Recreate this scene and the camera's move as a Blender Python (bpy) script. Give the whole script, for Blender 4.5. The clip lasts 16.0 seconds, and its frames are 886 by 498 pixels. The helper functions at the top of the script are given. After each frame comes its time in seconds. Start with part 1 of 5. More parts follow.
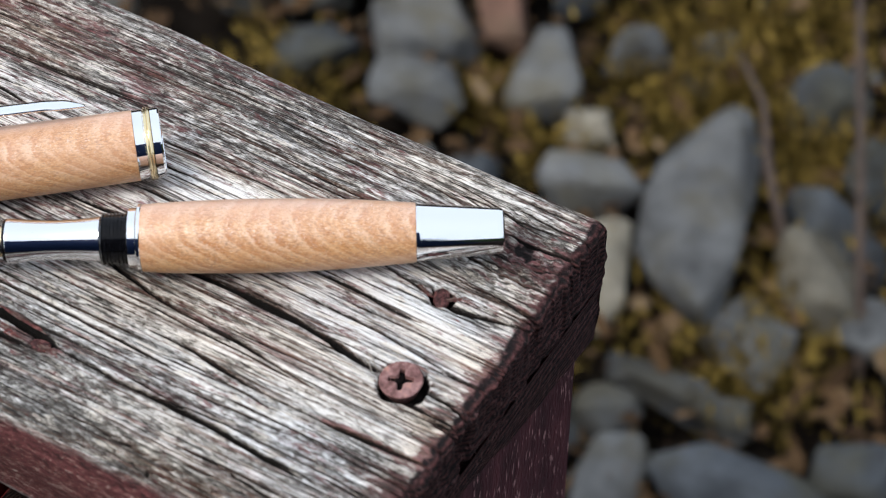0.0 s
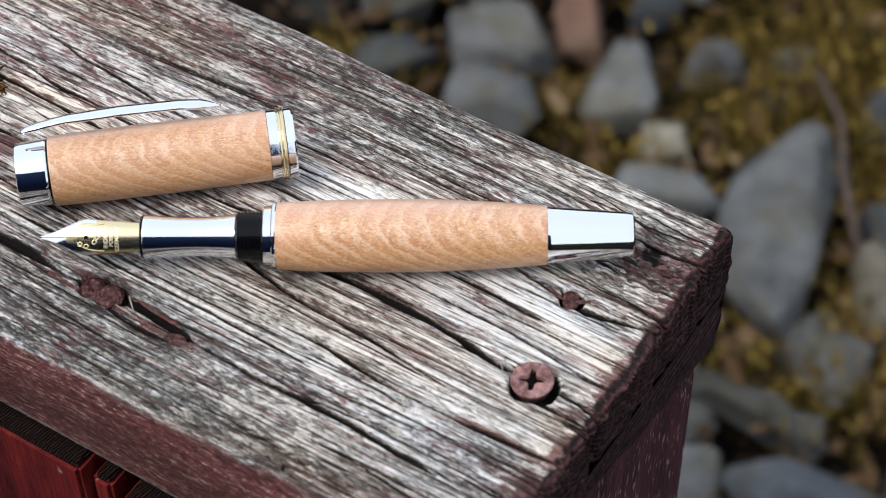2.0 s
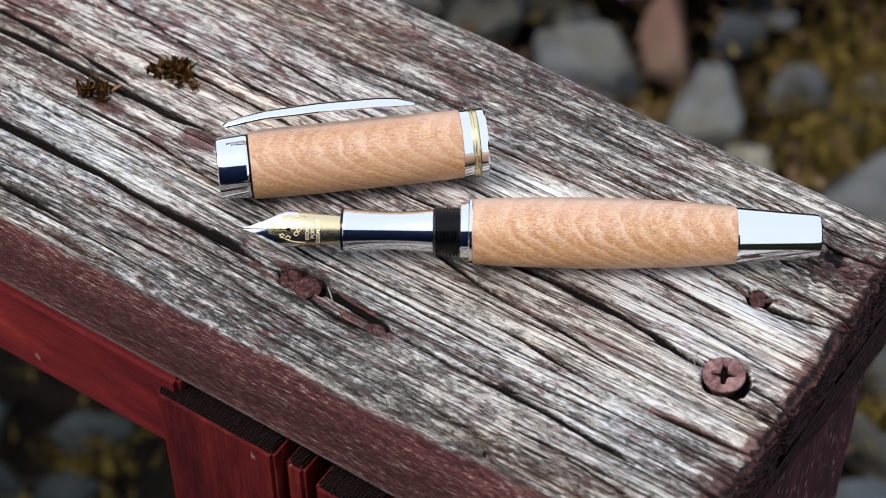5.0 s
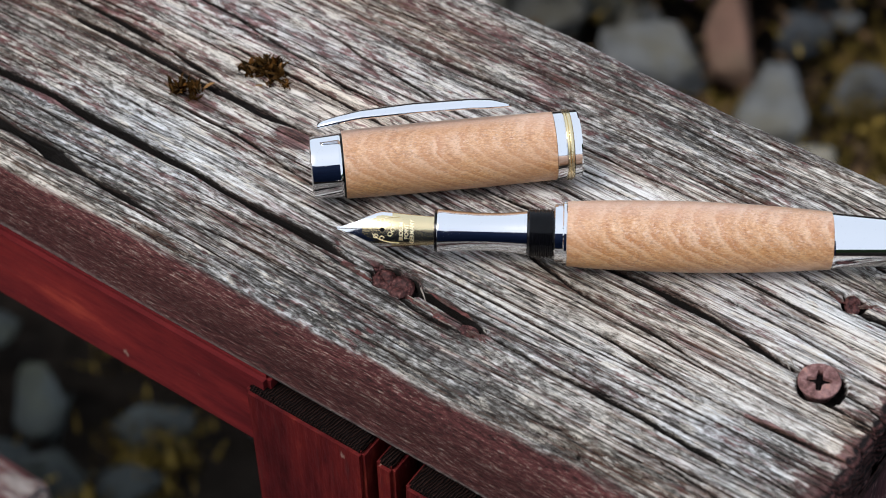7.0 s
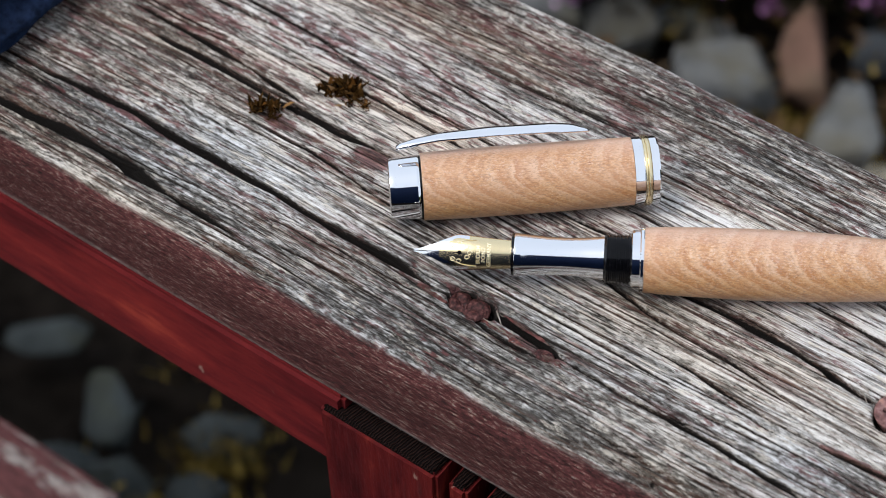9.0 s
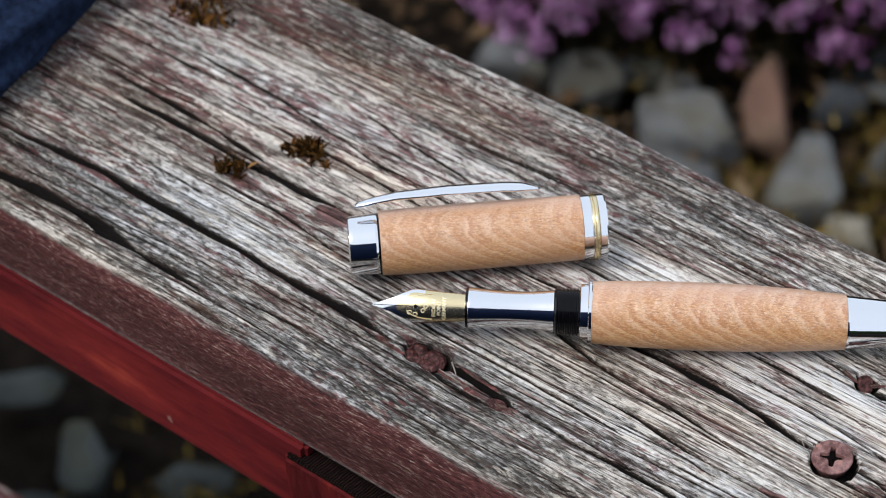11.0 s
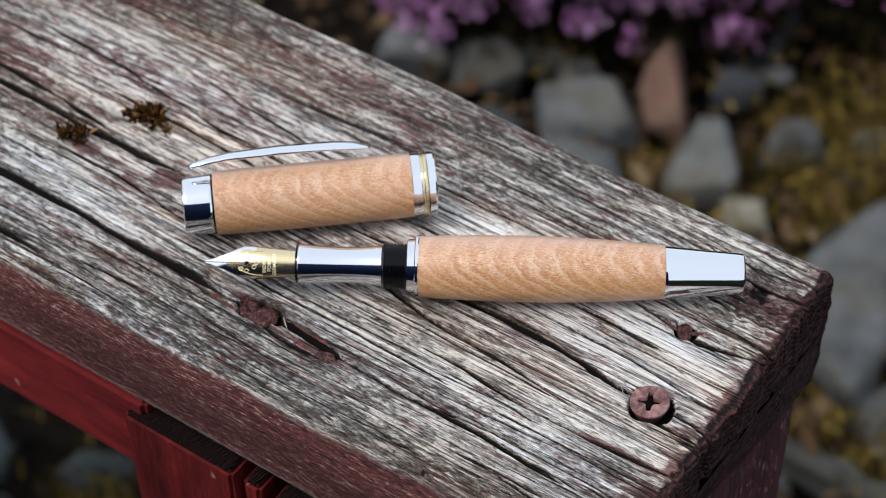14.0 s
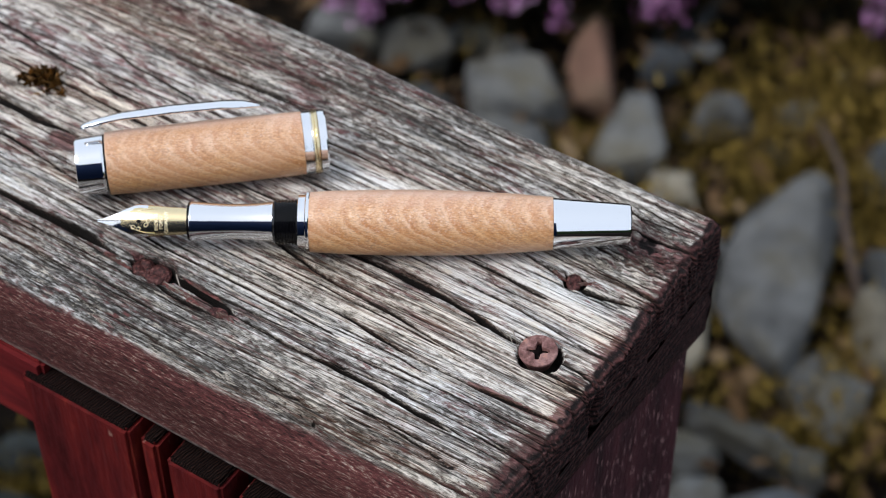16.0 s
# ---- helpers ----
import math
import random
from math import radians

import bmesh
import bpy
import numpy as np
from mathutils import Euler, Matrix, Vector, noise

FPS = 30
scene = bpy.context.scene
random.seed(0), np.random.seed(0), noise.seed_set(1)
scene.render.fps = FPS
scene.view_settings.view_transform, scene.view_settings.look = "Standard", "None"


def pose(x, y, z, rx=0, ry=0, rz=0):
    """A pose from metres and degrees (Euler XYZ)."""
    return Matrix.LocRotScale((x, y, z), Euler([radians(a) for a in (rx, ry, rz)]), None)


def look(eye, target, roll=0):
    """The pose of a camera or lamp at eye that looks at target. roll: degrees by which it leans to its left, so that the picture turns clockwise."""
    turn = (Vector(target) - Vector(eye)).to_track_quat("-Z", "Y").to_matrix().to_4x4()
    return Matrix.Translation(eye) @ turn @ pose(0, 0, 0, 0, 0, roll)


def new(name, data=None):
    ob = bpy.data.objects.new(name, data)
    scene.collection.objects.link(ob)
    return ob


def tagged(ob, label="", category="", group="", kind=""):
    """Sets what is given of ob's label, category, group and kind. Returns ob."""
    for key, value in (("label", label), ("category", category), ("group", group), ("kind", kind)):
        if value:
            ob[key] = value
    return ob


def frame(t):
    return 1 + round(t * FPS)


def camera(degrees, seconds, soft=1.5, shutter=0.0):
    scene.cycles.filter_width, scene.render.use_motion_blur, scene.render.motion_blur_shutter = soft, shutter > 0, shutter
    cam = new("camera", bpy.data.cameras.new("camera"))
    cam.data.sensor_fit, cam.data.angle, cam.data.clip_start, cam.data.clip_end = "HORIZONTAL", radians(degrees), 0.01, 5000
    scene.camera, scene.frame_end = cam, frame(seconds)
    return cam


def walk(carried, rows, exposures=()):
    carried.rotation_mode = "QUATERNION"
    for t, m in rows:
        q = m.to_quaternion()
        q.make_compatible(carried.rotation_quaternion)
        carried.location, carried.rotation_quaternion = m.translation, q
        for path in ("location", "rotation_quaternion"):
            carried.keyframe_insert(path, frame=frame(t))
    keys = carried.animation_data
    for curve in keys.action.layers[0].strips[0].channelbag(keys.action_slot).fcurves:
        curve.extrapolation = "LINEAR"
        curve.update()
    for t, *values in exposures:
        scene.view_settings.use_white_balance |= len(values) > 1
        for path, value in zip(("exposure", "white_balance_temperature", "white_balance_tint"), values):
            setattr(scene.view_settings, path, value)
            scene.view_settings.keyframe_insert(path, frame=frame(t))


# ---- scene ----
cam = camera(24.0, 16.0, soft=1.0)
cam.data.dof.use_dof = True
cam.data.dof.focus_distance = 0.459
cam.data.dof.aperture_fstop = 18.0
PATH = [
    (0, (0.13387, -0.20742, 0.93547), (-0.01419, 0.04044, 0.59030), -0.380),
    (0.5, (0.13069, -0.20846, 0.93575), (-0.01981, 0.03800, 0.59063), -0.637),
    (1, (0.12699, -0.21143, 0.93599), (-0.02527, 0.03420, 0.59106), -0.743),
    (1.5, (0.12406, -0.21494, 0.93639), (-0.02974, 0.03004, 0.59167), -0.731),
    (2, (0.12147, -0.22134, 0.93801), (-0.03607, 0.02352, 0.59490), -0.865),
    (2.5, (0.12110, -0.22805, 0.94311), (-0.03951, 0.01782, 0.60215), -1.250),
    (3, (0.11715, -0.23640, 0.94455), (-0.04431, 0.01042, 0.60469), -0.893),
    (3.5, (0.11226, -0.24394, 0.94461), (-0.05052, 0.00308, 0.60552), -0.791),
    (4, (0.10872, -0.24476, 0.94475), (-0.05441, 0.00239, 0.60592), -0.922),
    (4.5, (0.10393, -0.24785, 0.94356), (-0.06017, -0.00081, 0.60512), -0.782),
    (5, (0.09925, -0.25157, 0.94340), (-0.06584, -0.00605, 0.60433), -0.718),
    (7.5, (0.08866, -0.25609, 0.94472), (-0.08546, -0.01953, 0.60380), -1.797),
    (8, (0.08689, -0.25234, 0.94551), (-0.08852, -0.01986, 0.60246), -2.158),
    (8.5, (0.08449, -0.25486, 0.94576), (-0.09631, -0.02391, 0.60448), -2.238),
    (9, (0.08695, -0.25596, 0.94677), (-0.09813, -0.02381, 0.60862), -2.508),
    (9.2, (0.08557, -0.25670, 0.94980), (-0.09920, -0.02373, 0.61204), -2.332),
    (11.3, (0.10580, -0.26399, 0.96324), (-0.08008, -0.02054, 0.63357), -1.873),
    (11.5, (0.11137, -0.26427, 0.96221), (-0.07686, -0.02072, 0.63395), -2.133),
    (12, (0.11635, -0.26347, 0.96544), (-0.06834, -0.01872, 0.63606), -1.806),
    (12.5, (0.11741, -0.26313, 0.96734), (-0.06476, -0.01628, 0.63813), -1.647),
    (13, (0.12270, -0.26157, 0.96435), (-0.06067, -0.01253, 0.63747), -1.670),
    (13.5, (0.12593, -0.26063, 0.96424), (-0.05315, -0.01261, 0.63421), -1.488),
    (14, (0.12879, -0.26104, 0.96386), (-0.04683, -0.01205, 0.63270), -1.111),
    (14.5, (0.13275, -0.25989, 0.96547), (-0.04114, -0.00994, 0.63413), -1.200),
    (15, (0.13708, -0.26050, 0.96324), (-0.03408, -0.00878, 0.63182), -0.971),
    (15.5, (0.14112, -0.26187, 0.96373), (-0.02817, -0.01061, 0.63100), -0.968),
    (16, (0.14613, -0.26070, 0.96134), (-0.02038, -0.00743, 0.62873), -0.665),
]
walk(cam, [(t, look(eye, target, roll)) for t, eye, target, roll in PATH], exposures=[(0, 0.35), (4.5, 0.29), (7.5, 0.05), (11.3, 0.06), (16, 0.09)])

TOP = 0.6  # height of the bench arm

# ---------------------------------------------------------------- light
world = bpy.data.worlds.new("sky")
scene.world = world
world.use_nodes = True
wn = world.node_tree
sky = wn.nodes.new("ShaderNodeTexSky")
sky.sky_type = "NISHITA"
sky.sun_disc = False
sky.sun_elevation = radians(56)
sky.sun_rotation = radians(-149)
sky.dust_density = 4.0
sky.air_density = 1.0
cloud = wn.nodes.new("ShaderNodeMix")  # thin bright overcast over the clear sky
cloud.data_type = "RGBA"
cloud.inputs[0].default_value = 0.8
cloud.inputs[7].default_value = (7.7, 8.6, 10.0, 1)
wn.links.new(sky.outputs[0], cloud.inputs[6])
wn.links.new(cloud.outputs[2], wn.nodes["Background"].inputs[0])
wn.nodes["Background"].inputs[1].default_value = 0.116
sun = new("sun", bpy.data.lights.new("sun", "SUN"))
sun.data.energy = 1.9
sun.data.angle = radians(22)
sun.data.color = (1.0, 0.975, 0.94)
sun.matrix_world = look((-0.8, -1.35, 2.6), (0, 0, 0.3))


# ---------------------------------------------------------------- material helpers
def mat(name):
    m = bpy.data.materials.new(name)
    m.use_nodes = True
    return m, m.node_tree, m.node_tree.nodes["Principled BSDF"]


def put(tree, socket, value):
    if isinstance(value, bpy.types.NodeSocket):
        tree.links.new(value, socket)
    else:
        socket.default_value = value


def coords(tree, scale=(1, 1, 1), rot=(0, 0, 0), world_space=False):
    mp = tree.nodes.new("ShaderNodeMapping")
    mp.inputs["Scale"].default_value = scale
    mp.inputs["Rotation"].default_value = [radians(a) for a in rot]
    if world_space:
        tree.links.new(tree.nodes.new("ShaderNodeNewGeometry").outputs["Position"], mp.inputs[0])
    else:
        tree.links.new(tree.nodes.new("ShaderNodeTexCoord").outputs["Object"], mp.inputs[0])
    return mp.outputs[0]


def noise_tex(tree, vec, scale=1.0, detail=4.0, rough=0.55, distortion=0.0):
    n = tree.nodes.new("ShaderNodeTexNoise")
    put(tree, n.inputs["Vector"], vec)
    n.inputs["Scale"].default_value = scale
    n.inputs["Detail"].default_value = detail
    n.inputs["Roughness"].default_value = rough
    n.inputs["Distortion"].default_value = distortion
    return n.outputs["Fac"]


def ramp(tree, fac, stops, smooth=False):
    r = tree.nodes.new("ShaderNodeValToRGB")
    put(tree, r.inputs[0], fac)
    els = r.color_ramp.elements
    if smooth:
        r.color_ramp.interpolation = "EASE"
    while len(els) < len(stops):
        els.new(0.5)
    for e, (p, c) in zip(els, stops):
        e.position = p
        e.color = (*c, 1) if len(c) == 3 else c
    return r.outputs[0]


def grey(v):
    return (v, v, v)


def mixc(tree, fac, a, b, mode="MIX"):
    n = tree.nodes.new("ShaderNodeMix")
    n.data_type = "RGBA"
    n.blend_type = mode
    put(tree, n.inputs[0], fac)
    put(tree, n.inputs[6], (*a, 1) if isinstance(a, tuple) else a)
    put(tree, n.inputs[7], (*b, 1) if isinstance(b, tuple) else b)
    return n.outputs[2]


def calc(tree, op, a, b=0.0, clamp=False):
    n = tree.nodes.new("ShaderNodeMath")
    n.operation = op
    n.use_clamp = clamp
    put(tree, n.inputs[0], a)
    put(tree, n.inputs[1], b)
    return n.outputs[0]


def relief(tree, bsdf, height, strength=0.5, dist=0.001):
    b = tree.nodes.new("ShaderNodeBump")
    b.inputs["Strength"].default_value = strength
    b.inputs["Distance"].default_value = dist
    put(tree, b.inputs["Height"], height)
    tree.links.new(b.outputs[0], bsdf.inputs["Normal"])


def axis(tree, which):
    s = tree.nodes.new("ShaderNodeSeparateXYZ")
    tree.links.new(tree.nodes.new("ShaderNodeTexCoord").outputs["Object"], s.inputs[0])
    return s.outputs[which]


def attr(tree, name):
    a = tree.nodes.new("ShaderNodeAttribute")
    a.attribute_name = name
    return a.outputs["Fac"]


# ---------------------------------------------------------------- materials
def make_weathered():
    """Silvered, cracked softwood with remains of red-brown paint."""
    m, t, b = mat("weathered_wood")
    # grain that wanders a little
    warp = noise_tex(t, coords(t, (9, 16, 16)), 1.0, 2.0)
    vec = coords(t, (1, 1, 1))
    add = t.nodes.new("ShaderNodeVectorMath")
    add.operation = "MULTIPLY_ADD"
    comb = t.nodes.new("ShaderNodeCombineXYZ")
    put(t, comb.inputs[1], calc(t, "MULTIPLY", calc(t, "SUBTRACT", warp, 0.5), 0.005))
    put(t, add.inputs[0], vec)
    add.inputs[1].default_value = (1, 1, 1)
    put(t, add.inputs[2], comb.outputs[0])
    wv = add.outputs[0]

    def scaled(s):
        k = t.nodes.new("ShaderNodeVectorMath")
        k.operation = "MULTIPLY"
        put(t, k.inputs[0], wv)
        k.inputs[1].default_value = s
        return k.outputs[0]

    def ridge(s, width, seed_off, detail=3.0):
        """Thin lines where a stretched noise passes its middle."""
        k = t.nodes.new("ShaderNodeVectorMath")
        k.operation = "ADD"
        put(t, k.inputs[0], scaled(s))
        k.inputs[1].default_value = (seed_off, seed_off * 1.7, seed_off * 0.3)
        n = noise_tex(t, k.outputs[0], 1.0, detail, 0.5)
        return ramp(t, calc(t, "ABSOLUTE", calc(t, "SUBTRACT", n, 0.5)), [(0.0, grey(1)), (width, grey(0))])

    hgt = attr(t, "height")
    bleach = calc(t, "SUBTRACT", attr(t, "bleach"), 0.5)
    fibre = noise_tex(t, scaled((260, 3600, 1900)), 1.0, 5.0, 0.72)
    flake = noise_tex(t, scaled((420, 1250, 900)), 1.0, 5.0, 0.66)
    dash = noise_tex(t, scaled((1100, 2900, 1900)), 1.0, 4.0, 0.7)
    strip = noise_tex(t, scaled((7, 520, 300)), 1.0, 3.0, 0.55)
    blot = noise_tex(t, scaled((120, 520, 380)), 1.0, 5.0, 0.66, 0.3)
    zone = noise_tex(t, coords(t, (12, 47, 47), (0, 0, 3)), 1.0, 1.0, 0.5)
    patch = noise_tex(t, coords(t, (16, 50, 50)), 1.0, 6.0, 0.68, 0.8)
    # one tone from strips, blotches, flakes and fibres
    tone = calc(t, "ADD", 0.5, calc(t, "MULTIPLY", bleach, 0.5))
    for n, k in ((strip, 0.4), (blot, 0.45), (flake, 0.6), (dash, 0.3), (fibre, 0.4), (zone, -0.3)):
        tone = calc(t, "ADD", tone, calc(t, "MULTIPLY", calc(t, "SUBTRACT", n, 0.5), k))
    tone = calc(t, "ADD", tone, calc(t, "MULTIPLY", calc(t, "SUBTRACT", hgt, 0.65), 0.3))
    col = ramp(t, tone, [(0.29, (0.035, 0.03, 0.026)), (0.37, (0.11, 0.098, 0.085)), (0.43, (0.225, 0.208, 0.187)), (0.49, (0.4, 0.38, 0.35)), (0.57, (0.6, 0.58, 0.55)), (0.66, (0.81, 0.795, 0.775))])
    tint = noise_tex(t, coords(t, (14, 60, 60)), 1.0, 3.0)
    col = mixc(t, ramp(t, tint, [(0.5, grey(0)), (0.64, grey(0.7))]), col, mixc(t, 1.0, col, (1.0, 0.91, 0.79), "MULTIPLY"))
    col = mixc(t, ramp(t, tint, [(0.34, grey(0.5)), (0.48, grey(0))]), col, mixc(t, 1.0, col, (0.88, 0.94, 1.03), "MULTIPLY"))
    col = mixc(t, ramp(t, attr(t, "redness"), [(0.34, grey(0)), (0.56, grey(1))]), col, mixc(t, 1.0, col, (1.0, 0.945, 0.89), "MULTIPLY"))
    # cream scales of bare wood, and black mildew in short dashes
    scale = noise_tex(t, scaled((140, 620, 500)), 1.0, 3.0, 0.6, 0.4)
    broad = noise_tex(t, scaled((55, 230, 200)), 1.0, 5.0, 0.7, 0.5)
    col = mixc(t, calc(t, "MULTIPLY", ramp(t, broad, [(0.55, grey(0)), (0.63, grey(0.7))]), ramp(t, flake, [(0.4, grey(0.3)), (0.52, grey(1))])), col, (0.72, 0.68, 0.61))
    col = mixc(t, calc(t, "MULTIPLY", ramp(t, broad, [(0.36, grey(0.75)), (0.45, grey(0))]), ramp(t, flake, [(0.48, grey(1)), (0.58, grey(0.2))])), col, (0.085, 0.078, 0.07))
    col = mixc(t, calc(t, "MULTIPLY", ramp(t, scale, [(0.565, grey(0)), (0.595, grey(0.85))]), ramp(t, dash, [(0.4, grey(0.2)), (0.52, grey(1))])), col, (0.68, 0.62, 0.53))
    mask = ramp(t, tone, [(0.36, grey(1)), (0.5, grey(0))])
    pepper = noise_tex(t, scaled((700, 2600, 2400)), 1.0, 3.0, 0.6)
    col = mixc(t, calc(t, "MULTIPLY", ramp(t, pepper, [(0.53, grey(0)), (0.62, grey(0.8))]), ramp(t, tone, [(0.46, grey(1)), (0.58, grey(0.1))])), col, (0.04, 0.035, 0.03))
    # red-brown paint left in grooves, lines and blotches
    paint = ramp(t, noise_tex(t, coords(t, (190, 600, 600)), 1.0, 5.0, 0.65), [(0.32, (0.03, 0.01, 0.01)), (0.46, (0.1, 0.03, 0.03)), (0.56, (0.19, 0.066, 0.066)), (0.7, (0.3, 0.14, 0.135))])
    rp = calc(t, "MULTIPLY", ramp(t, patch, [(0.515, grey(0)), (0.59, grey(1))]), ramp(t, flake, [(0.47, grey(1)), (0.56, grey(0.15))]))
    chips = noise_tex(t, scaled((150, 760, 600)), 1.0, 5.0, 0.66, 0.3)
    chips = calc(t, "ADD", chips, calc(t, "MULTIPLY", calc(t, "SUBTRACT", attr(t, "redness"), 0.5), 0.3))
    rp = calc(t, "MAXIMUM", calc(t, "MULTIPLY", rp, ramp(t, chips, [(0.44, grey(0)), (0.5, grey(1))])), ramp(t, calc(t, "ADD", chips, calc(t, "MULTIPLY", calc(t, "SUBTRACT", patch, 0.5), 0.4)), [(0.55, grey(0)), (0.6, grey(0.95))]))
    lines_red = calc(t, "MULTIPLY", ridge((9, 330, 200), 0.02, 3.1), ramp(t, zone, [(0.38, grey(0)), (0.5, grey(0.9))]))
    low = calc(t, "MULTIPLY", ramp(t, hgt, [(0.2, grey(1)), (0.42, grey(0))]), ramp(t, patch, [(0.46, grey(0.0)), (0.58, grey(0.9))]))
    stain = ramp(t, calc(t, "ADD", attr(t, "stain"), calc(t, "MULTIPLY", calc(t, "SUBTRACT", flake, 0.5), 1.1)), [(0.4, grey(0)), (0.52, grey(1))])
    red = calc(t, "MAXIMUM", calc(t, "MAXIMUM", calc(t, "MAXIMUM", rp, low), lines_red), stain)
    col = mixc(t, calc(t, "MULTIPLY", red, 0.88), col, paint)
    # rust-brown seams between the pale strips
    seam = calc(t, "MULTIPLY", ridge((11, 520, 300), 0.03, 14.2, 5.0), ramp(t, tint, [(0.4, grey(0)), (0.55, grey(0.85))]))
    col = mixc(t, seam, col, (0.12, 0.055, 0.03))
    # hair cracks
    broken = ramp(t, noise_tex(t, scaled((34, 420, 300)), 1.0, 4.0, 0.65), [(0.46, grey(0)), (0.54, grey(1))])
    hair = calc(t, "MAXIMUM", ridge((7, 420, 260), 0.014, 9.4), ridge((12, 190, 120), 0.009, 21.7))
    hair = calc(t, "MAXIMUM", hair, calc(t, "MULTIPLY", broken, ridge((26, 700, 450), 0.03, 33.1, 2.0)))
    col = mixc(t, calc(t, "MULTIPLY", hair, 0.9), col, (0.014, 0.01, 0.009))
    # crack shade painted near-black with depth, beside rusty or mossy lips
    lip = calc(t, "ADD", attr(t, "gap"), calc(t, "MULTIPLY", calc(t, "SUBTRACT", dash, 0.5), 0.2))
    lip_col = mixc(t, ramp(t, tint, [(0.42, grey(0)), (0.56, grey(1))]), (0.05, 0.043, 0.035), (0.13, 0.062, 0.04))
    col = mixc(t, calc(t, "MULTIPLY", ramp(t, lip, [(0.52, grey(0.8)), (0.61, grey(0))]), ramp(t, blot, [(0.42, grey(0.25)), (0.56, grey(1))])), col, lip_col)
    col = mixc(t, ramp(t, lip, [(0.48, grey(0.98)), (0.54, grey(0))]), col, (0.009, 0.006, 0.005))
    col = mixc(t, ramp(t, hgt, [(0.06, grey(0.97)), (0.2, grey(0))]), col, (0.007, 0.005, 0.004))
    # the flanks keep most of their paint, rubbed through along the grain
    flank = attr(t, "flank")
    worn = noise_tex(t, coords(t, (420, 1900, 2700)), 1.0, 6.0, 0.78)
    wide = noise_tex(t, coords(t, (26, 200, 260)), 1.0, 4.0, 0.6)
    wmix = calc(t, "ADD", worn, calc(t, "MULTIPLY", calc(t, "SUBTRACT", wide, 0.5), 0.15))
    side_col = ramp(t, wmix, [(0.37, (0.022, 0.011, 0.009)), (0.45, (0.095, 0.027, 0.026)), (0.55, (0.165, 0.05, 0.047)), (0.6, (0.34, 0.22, 0.18)), (0.67, (0.6, 0.52, 0.45))])
    side_col = mixc(t, calc(t, "MULTIPLY", attr(t, "rub"), ramp(t, worn, [(0.4, grey(0.2)), (0.55, grey(1))])), side_col, (0.55, 0.5, 0.45))
    fl = calc(t, "ADD", flank, calc(t, "MULTIPLY", calc(t, "SUBTRACT", noise_tex(t, coords(t, (60, 500, 500)), 1.0, 6.0, 0.7), 0.5), 0.35))
    col = mixc(t, ramp(t, fl, [(0.46, grey(0)), (0.58, grey(1))]), col, side_col)
    streak = calc(t, "SUBTRACT", calc(t, "SUBTRACT", calc(t, "ADD", calc(t, "MULTIPLY", fibre, 0.3), 0.5), calc(t, "MULTIPLY", mask, 0.3)), calc(t, "MULTIPLY", hair, 0.35))
    streak = calc(t, "ADD", streak, calc(t, "MULTIPLY", calc(t, "MULTIPLY", worn, flank), 0.6))
    # end grain: wavy growth rings, dark and tarry, with red paint left on the ridges
    ring = t.nodes.new("ShaderNodeTexWave")
    ring.wave_type = "BANDS"
    ring.bands_direction = "Z"
    put(t, ring.inputs["Vector"], coords(t, (1, 0.55, 1)))
    ring.inputs["Scale"].default_value = 210
    ring.inputs["Distortion"].default_value = 4.5
    ring.inputs["Detail"].default_value = 3.0
    ring.inputs["Detail Scale"].default_value = 0.5
    rough_end = noise_tex(t, coords(t, (900, 900, 700)), 1.0, 5.0, 0.7)
    end_col = mixc(t, ring.outputs["Fac"], (0.006, 0.003, 0.003), (0.1, 0.036, 0.034))
    end_col = mixc(t, ramp(t, rough_end, [(0.4, grey(0.75)), (0.52, grey(0))]), end_col, (0.008, 0.005, 0.005))
    end_col = mixc(t, ramp(t, rough_end, [(0.56, grey(0)), (0.66, grey(0.7))]), end_col, (0.2, 0.1, 0.095))
    col = mixc(t, attr(t, "endgrain"), col, end_col)
    put(t, b.inputs["Base Color"], col)
    b.inputs["Roughness"].default_value = 0.82
    b.inputs["Specular IOR Level"].default_value = 0.25
    h = calc(t, "ADD", streak, calc(t, "MULTIPLY", calc(t, "MULTIPLY", ring.outputs["Fac"], attr(t, "endgrain")), 0.45))
    relief(t, b, h, 1.0, 0.0009)
    return m


def make_red_paint(name, k, rough_k, grain=(90, 90, 22), fine=(500, 500, 60)):
    m, t, b = mat(name)
    n = noise_tex(t, coords(t, grain), 1.0, 7.0, 0.7)
    f = noise_tex(t, coords(t, fine), 1.0, 3.0)
    col = ramp(t, n, [(0.3, (0.02, 0.0025, 0.003)), (0.46, (0.05, 0.0052, 0.006)), (0.6, (0.085, 0.009, 0.0085)), (0.74, (0.17, 0.026, 0.016))])
    col = mixc(t, 1.0, col, (k, k, k), "MULTIPLY")
    col = mixc(t, ramp(t, f, [(0.6, grey(0)), (0.74, grey(0.6 * rough_k))]), col, (0.07, 0.02, 0.02))
    chip = noise_tex(t, coords(t, (160, 160, 70)), 1.0, 4.0)
    col = mixc(t, ramp(t, chip, [(0.7, grey(0)), (0.74, grey(0.8))]), col, (0.32, 0.2, 0.16))
    put(t, b.inputs["Base Color"], col)
    put(t, b.inputs["Roughness"], ramp(t, n, [(0.3, grey(0.75)), (0.7, grey(0.55))]))
    b.inputs["Specular IOR Level"].default_value = 0.12
    relief(t, b, calc(t, "ADD", n, f), 0.7 * rough_k, 0.0008)
    return m


